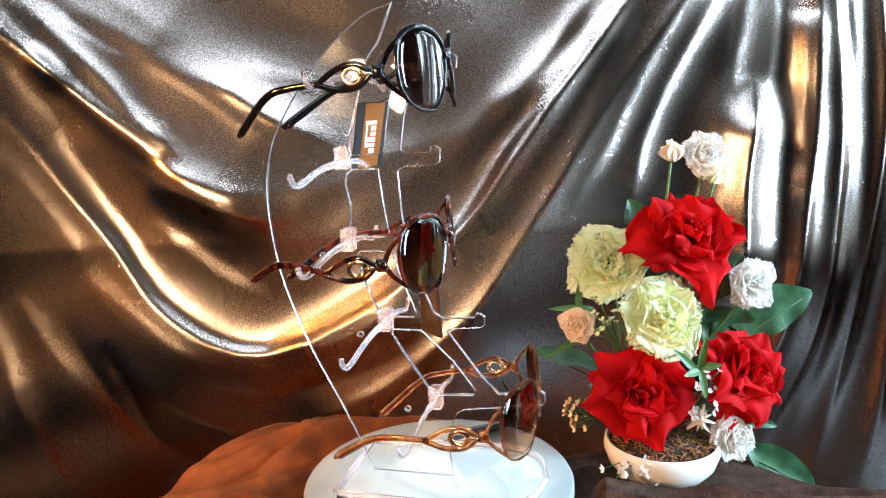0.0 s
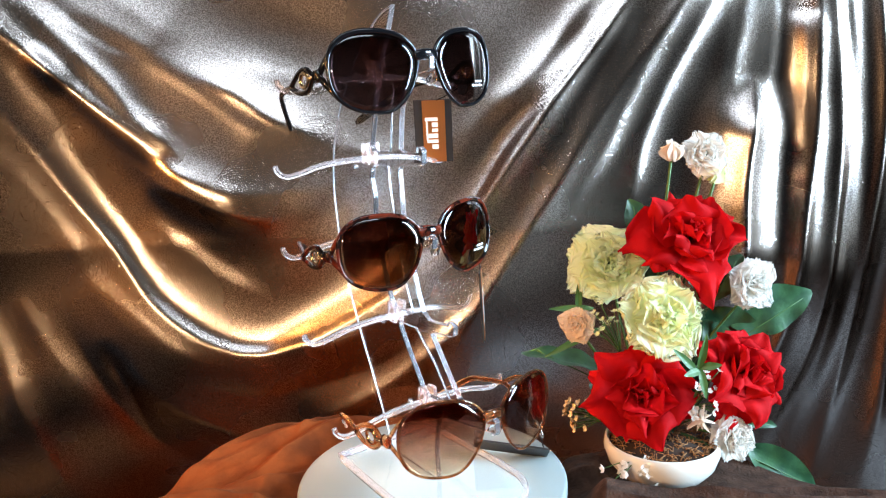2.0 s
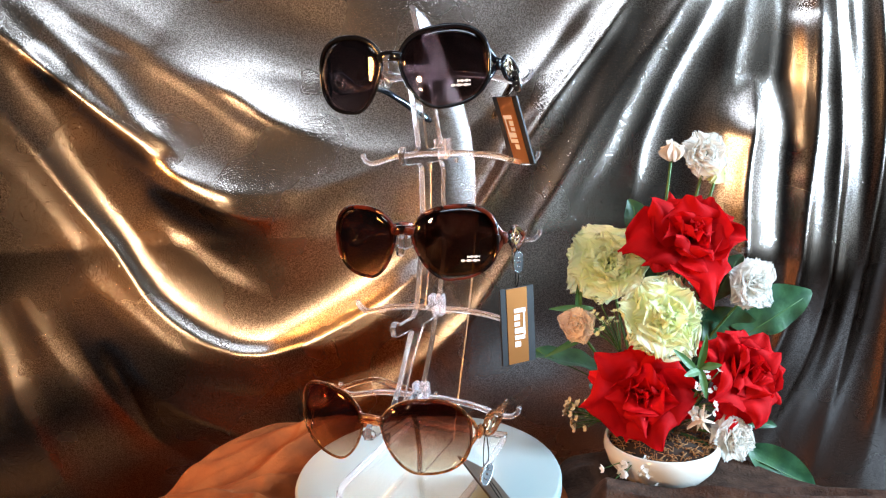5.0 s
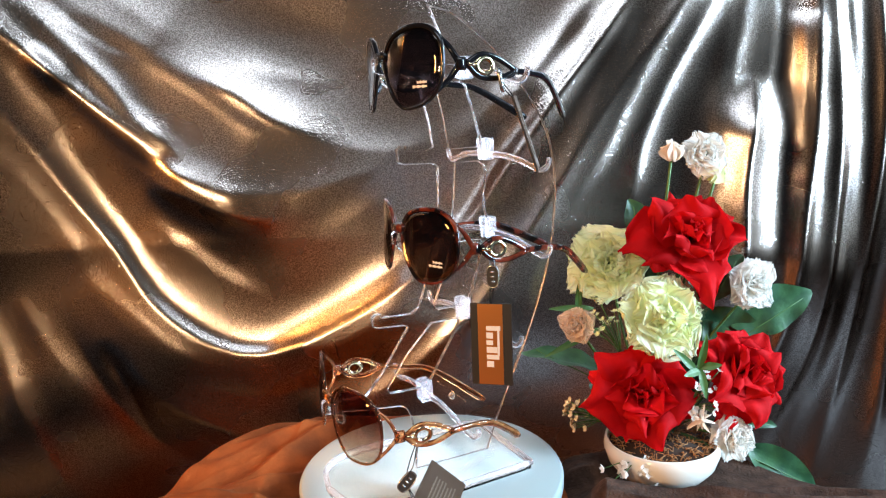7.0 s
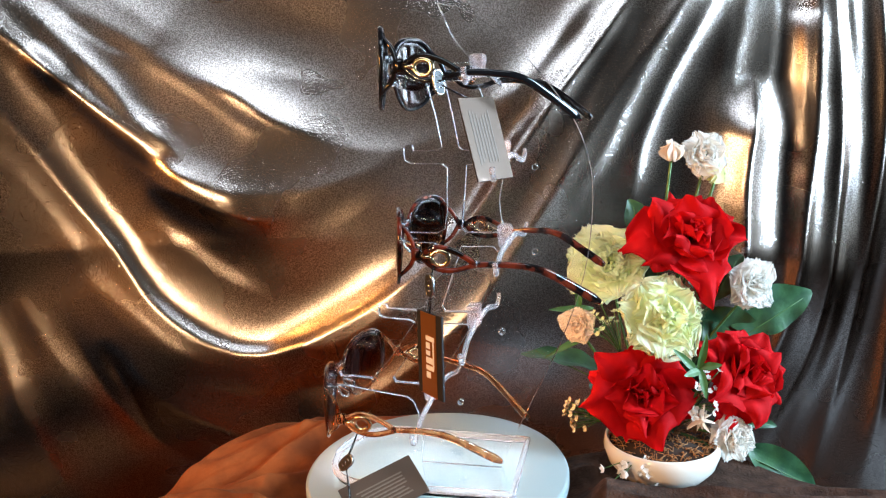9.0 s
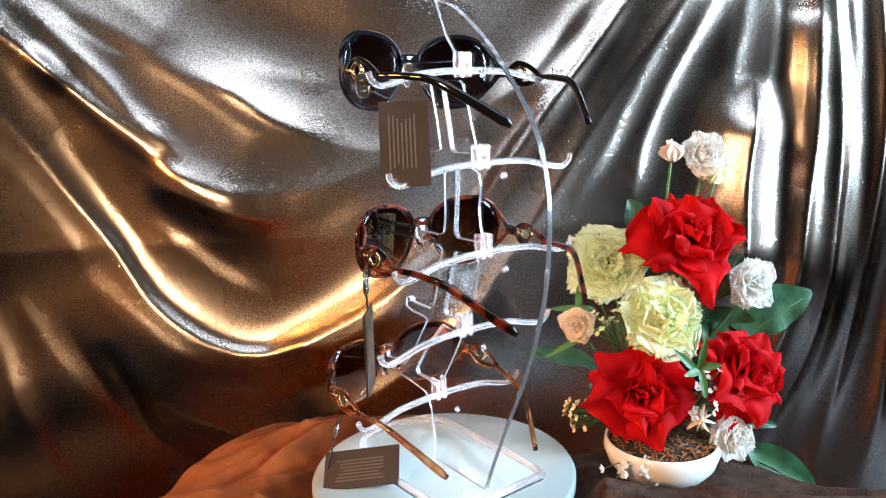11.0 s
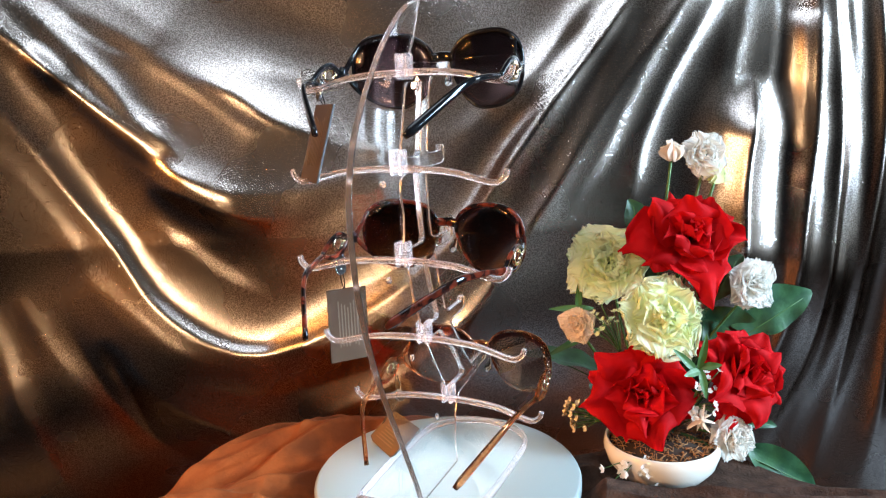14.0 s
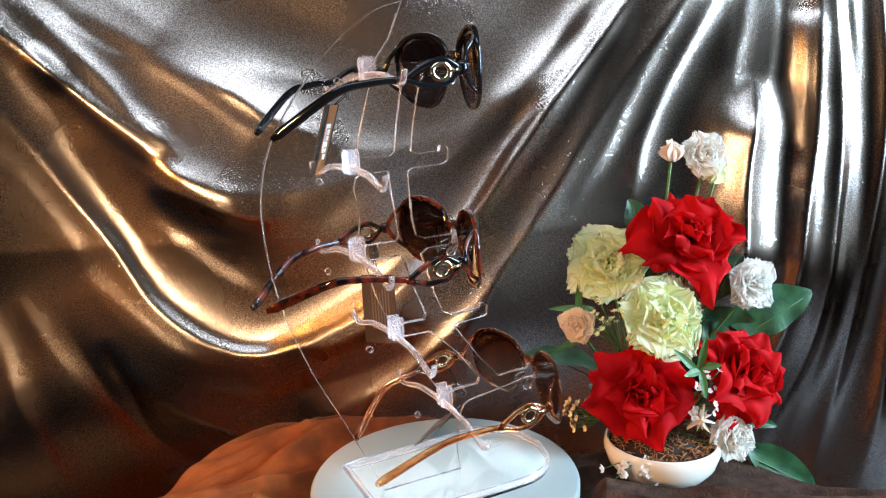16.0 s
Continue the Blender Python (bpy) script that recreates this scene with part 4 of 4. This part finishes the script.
for k, (at, facing, R, mat) in enumerate((((0.211, 0.030, 0.227), (0.05, -0.9, 0.3), 0.017, M_WHITE), ((0.238, 0.000, 0.134), (0.3, -0.9, 0.25), 0.019, M_WHITE), ((0.214, -0.030, 0.029), (0.25, -0.9, 0.2), 0.0165, M_WHITE), ((0.106, 0.000, 0.110), (-0.5, -0.8, 0.2), 0.0135, M_BLUSH))):
    bloom("small_carnation", at, facing, carnation_layers(R), mat, "blush white small silk carnation" if mat is M_BLUSH else "small white ruffled silk carnation", "flower", "small white carnations", 51 + k)
BUD = ((4, 0.016, 0.009, 0.35, -0.25, 0.0, 0.0003, 0.5, -0.008, 0.0, 0), (4, 0.014, 0.008, 0.5, -0.1, 0.0, 0.0003, 0.4, -0.009, 0.0, 0))
bloom("flower_bud", (0.185, 0.030, 0.231), (-0.2, -0.3, 1), BUD, M_BLUSH, "closed cream silk bud on a thin stem", "flower bud", "buds", 71)
bloom("flower_bud", (0.219, 0.030, 0.212), (0.3, -0.6, 0.6), BUD, M_LIME, "closed greenish silk bud on a thin stem", "flower bud", "buds", 72)
bloom("flower_bud", (0.187, -0.032, 0.046), (-0.2, -0.8, 0.3), BUD, M_BLUSH, "closed cream silk bud low in the bunch", "flower bud", "buds", 73)


def leaf_mesh(length, width, seed, fold_up=0.25, droop=0.25):
    rnd = random.Random(seed)
    ph = rnd.uniform(0, 6)
    bm = bmesh.new()
    nu, nv = 14, 6
    grid = []
    for i in range(nu + 1):
        u = i / nu
        w = width * 0.5 * math.sin(math.pi * (0.03 + 0.95 * u) ** 0.85) ** 0.8
        row = []
        for j in range(nv + 1):
            v = 2 * j / nv - 1
            row.append(bm.verts.new((u * length, v * w, fold_up * abs(v) * w + 0.04 * width * math.sin(u * 16 + ph) * abs(v) - droop * length * u * u)))
        grid.append(row)
    for i in range(nu):
        for j in range(nv):
            bm.faces.new((grid[i][j], grid[i][j + 1], grid[i + 1][j + 1], grid[i + 1][j]))
    return bm


def leaf(base, tip, width, parent, seed, roll=0.0, mat=None):
    a, b = set_back(base), set_back(tip)
    d = b - a
    ob = part("leaf", leaf_mesh(d.length, width * 1.08, seed, 0.25, 0.10), mat or M_LEAF, parent)
    x = d.normalized()
    z = Vector((0, -1, 0.45))
    z = (z - x * z.dot(x)).normalized()
    z = Matrix.Rotation(roll, 3, x) @ z
    y = z.cross(x)
    ob.matrix_local = Matrix.Translation(a) @ Matrix((x, y, z)).transposed().to_4x4()
    return ob


def foliage():
    t = thing("foliage")
    root = Vector((0.177, 0.016, 0.0))
    spots = (((0.233, -0.01, 0.011), (0.284, -0.02, -0.023), 0.026, 0.2), ((0.228, 0.02, 0.100), (0.288, 0.01, 0.121), 0.038, 0.3), ((0.134, 0.025, 0.064), (0.072, 0.034, 0.084), 0.030, 1.0),
             ((0.169, 0.03, 0.160), (0.154, 0.03, 0.196), 0.026, 0.0), ((0.205, 0.01, 0.110), (0.150, 0.01, 0.116), 0.026, 0.4), ((0.205, 0.02, 0.118), (0.236, 0.02, 0.152), 0.028, -0.4),
             ((0.202, 0.02, 0.104), (0.254, 0.015, 0.088), 0.034, 0.5), ((0.225, 0.01, 0.075), (0.200, 0.01, 0.105), 0.026, 0.0), ((0.159, 0.02, 0.024), (0.122, 0.01, 0.060), 0.026, 0.6),
             ((0.178, 0.03, 0.120), (0.150, 0.03, 0.150), 0.030, 0.2), ((0.193, 0.02, 0.140), (0.236, 0.015, 0.132), 0.030, 0.2), ((0.164, -0.01, 0.020), (0.194, -0.035, 0.024), 0.018, 0.2),
             ((0.213, -0.01, 0.040), (0.250, -0.02, 0.031), 0.012, 0.0), ((0.178, 0.02, 0.040), (0.205, 0.0, 0.060), 0.03, 0.0), ((0.190, 0.02, 0.06), (0.186, 0.0, 0.10), 0.03, 0.0))
    for k, (a, b, w, roll) in enumerate(spots):
        leaf(a, b, w, t, 90 + k, roll)
        bm = bmesh.new()
        a, b = set_back(a), set_back(b)
        sweep(bm, spline([root, root.lerp(a, 0.5) + Vector((0, 0.008, 0.004)), a + (b - a) * 0.85 + Vector((0, -0.0012, 0))], 14), [(0.0010 - 0.0006 * i / 14,) * 2 for i in range(15)], 6)
        part("twig", bm, M_STEM, t)
    blades = (((0.180, -0.045, 0.086), (0.162, -0.052, 0.106)), ((0.180, -0.045, 0.088), (0.182, -0.055, 0.115)), ((0.181, -0.045, 0.088), (0.168, -0.055, 0.089)), ((0.181, -0.045, 0.090), (0.184, -0.052, 0.070)), ((0.181, -0.045, 0.090), (0.194, -0.05, 0.093)),
              ((0.124, 0.02, 0.116), (0.090, 0.015, 0.119)), ((0.112, 0.02, 0.115), (0.112, 0.015, 0.137)), ((0.128, 0.02, 0.100), (0.085, 0.01, 0.083)))
    for k, (a, b) in enumerate(blades):
        leaf(a, b, 0.0055, t, 130 + k, 0.0, M_STEM)
    tagged(t, "dark green silk leaves on thin stems in the pot", "foliage")


foliage()


def sprig(at, spread, count, size, mat, label, seed, root=(0.177, 0.016, 0.0)):
    """A spray of tiny blossoms on hair-thin stalks."""
    t = thing("sprig", (0, 0, 0))
    rnd = random.Random(seed)
    c, r0 = set_back(at), Vector(root)
    bm, bs = bmesh.new(), bmesh.new()
    knot = c.lerp(r0, 0.3) + Vector((0, 0.004, 0))
    sweep(bs, spline([r0, r0.lerp(knot, 0.5) + Vector((0, 0.004, 0.004)), knot], 8), (0.0007, 0.0007), 5)
    for _ in range(count):
        p = c + Vector((rnd.uniform(-1, 1) * spread[0], rnd.uniform(-1, 1) * 0.006, rnd.uniform(-1, 1) * spread[1]))
        sweep(bs, spline([knot, knot.lerp(p, 0.5) + Vector((0, 0, 0.002)), p], 5), (0.0004, 0.0004), 4)
        ax = (p - knot).normalized()
        q = ax.to_track_quat("Z", "Y").to_matrix()
        for k in range(5):
            an = 6.2832 * k / 5 + rnd.random()
            e = q @ Vector((math.cos(an), math.sin(an), 0.7)) * size
            f = q @ Vector((-math.sin(an), math.cos(an), 0)) * size * 0.6
            vs = [bm.verts.new(p), bm.verts.new(p + e * 0.6 + f), bm.verts.new(p + e * 1.15), bm.verts.new(p + e * 0.6 - f)]
            bm.faces.new(vs)
    part("stalk", bs, M_STEM, t)["kind"] = "stuff"
    blossoms = part("blossom", bm, mat, t)
    blossoms["kind"] = "stuff"
    return tagged(t, label, "sprig", "small sprigs")


sprig((0.190, -0.035, 0.066), (0.011, 0.017), 16, 0.0028, M_WHITE, "spray of tiny white blossoms", 201)
sprig((0.127, -0.004, 0.116), (0.010, 0.014), 18, 0.0026, M_LIME, "spray of tiny yellow-green blossoms", 202)
sprig((0.108, -0.012, 0.046), (0.013, 0.011), 22, 0.0034, M_CREAM, "spray of dried beige blossoms", 203)
sprig((0.133, -0.045, 0.016), (0.020, 0.010), 11, 0.0034, M_WHITE, "drooping spray of tiny white bell blossoms", 204)

# ---- the swing tags ----


def swing_tag(top_left, across, down, front, seal, hang, label, thick=0.0014):
    """A card on a black cord: its upper corner, its edges, which way the printed front looks (+1 or -1), the metal seal and where the cord is tied."""
    o = Vector((OX, 0, 0))
    a, x, y = Vector(top_left) + o, Vector(across), Vector(down)
    w, h = x.length, y.length
    ex, ey = x.normalized(), (y - x * (y.dot(x) / x.dot(x))).normalized()
    ez = ex.cross(ey)
    m = Matrix.Translation(a + x / 2 + y / 2) @ Matrix((ex, ey, ez)).transposed().to_4x4()
    t = thing("swing_tag")

    def flat(name, cx, cy, ww, hh, z, dz, mat, parent=None, bevel=0.0003, lab=""):
        bm = bmesh.new()
        box(bm, (cx, cy, z), (ww, hh, dz), bevel=bevel)
        ob = part(name, bm, mat, t, lab, smooth=False)
        ob.matrix_local = m
        return ob

    flat("card", 0, 0, w, h, 0, thick, M_TAG)
    plain = front == 0
    front = front or 1
    f = front * (thick / 2 + 0.0002)
    if not plain:
        flat("copper_band", -0.02 * w, 0, w * 0.60, h * 0.985, f, 0.0004, M_COPPER, bevel=0.0, lab="copper foil band")
        for k, tall in enumerate((0.34, 0.16, 0.16, 0.26, 0.30, 0.17)):
            flat("print_bar", -0.12 * w + 0.5 * w * tall, (-0.20 + 0.088 * k) * h, w * tall, h * (0.055 + 0.018 * (k % 2)), f + front * 0.0003, 0.0002, M_PRINT, bevel=0.0, lab="pale printed bar")
        flat("print_bar", 0.17 * w, -0.02 * h, w * 0.05, h * 0.30, f + front * 0.0003, 0.0002, M_PRINT, bevel=0.0, lab="thin pale printed bar")
    rnd = random.Random(8)
    for k in range(7):
        flat("text_line", -0.30 * w + 0.085 * w * k, rnd.uniform(-0.03, 0.03) * h, w * 0.032, h * rnd.uniform(0.5, 0.66), -f, 0.0002, M_FAINT, bevel=0.0, lab="faint printed line")
    flat("back_panel", 0, 0, w * 0.995, h * 0.995, -front * (thick / 2 + 0.00005), 0.0001, M_BACK, bevel=0.0, lab="dull bronze back face")
    bm = bmesh.new()
    hole = m @ Vector((0, -h * 0.46, 0))
    s0, tie = Vector(seal) + o, Vector(hang) + o
    for d in (-0.0008, 0.0008):
        sweep(bm, spline([tie + Vector((d, 0, 0)), tie.lerp(s0, 0.5) + Vector((d * 2, d, 0)), s0 + Vector((d, 0, 0)), s0.lerp(hole, 0.5) + Vector((d, d, -0.001)), hole], 20), (0.0004, 0.0004), 5)
    part("cord", bm, M_BLACK, t, "thin black cord")
    bm = bmesh.new()
    q = Matrix.Translation(s0) @ Matrix((ex, ez, Vector((0, 0, 1)))).transposed().to_4x4()
    outline = [(0.0040 * math.copysign(abs(math.cos(an)) ** 0.7, math.cos(an)), 0.0075 * math.copysign(abs(math.sin(an)) ** 0.7, math.sin(an))) for an in [6.2832 * k / 28 for k in range(28)]]
    vs = [bm.verts.new((u, -0.0010, v)) for u, v in outline]
    bm.faces.new(vs)
    for v in bmesh.ops.extrude_face_region(bm, geom=bm.faces[:])["geom"]:
        if isinstance(v, bmesh.types.BMVert):
            v.co.y += 0.0020
    part("seal", bm, M_TAG, t, "small oval metal seal", smooth=False).matrix_local = q
    bm = bmesh.new()
    sweep(bm, [(u * 0.93, 0, v * 0.95) for u, v in outline], (0.0006, 0.0013), 6, closed=True, up=(0, 1, 0))
    for z in (-0.0032, 0, 0.0032):
        box(bm, (0, 0, z), (0.0034, 0.0025, 0.0016), bevel=0.0003)
    part("seal_rim", bm, M_PEWTER, t, "pewter rim of the seal").matrix_local = q
    tagged(t, label, "tag", "swing tags")
    TURNING.append(t)


swing_tag((0.064, 0.040, 0.276), (-0.024, 0.017, 0.0), (0.011, 0.011, -0.049), 1, (0.0690, 0.029, 0.286), (0.066, 0.040, 0.2885), "black and copper swing tag hanging from the black sunglasses")
swing_tag((0.060, 0.006, 0.144), (0.018, 0.021, 0.0), (0.001, -0.001, -0.056), -1, (0.070, 0.018, 0.162), (0.066, 0.020, 0.1755), "black and copper swing tag hanging from the tortoiseshell sunglasses")
swing_tag((0.085, -0.038, 0.0015), (-0.014, -0.019, 0.0185), (-0.036, 0.045, 0.0005), 0, (0.067, -0.049, 0.034), (0.064, -0.040, 0.056), "dark swing tag resting on the disc under the amber sunglasses")



def motions():
    rows = [i * 0.5 for i in range(33)]
    for ob in TURNING:
        at = ob.location.copy()
        walk(ob, [(t, pose(0, 0, at.z, 0, 0, -TURN_RATE * (t - FRONT_AT))) for t in rows])


motions()
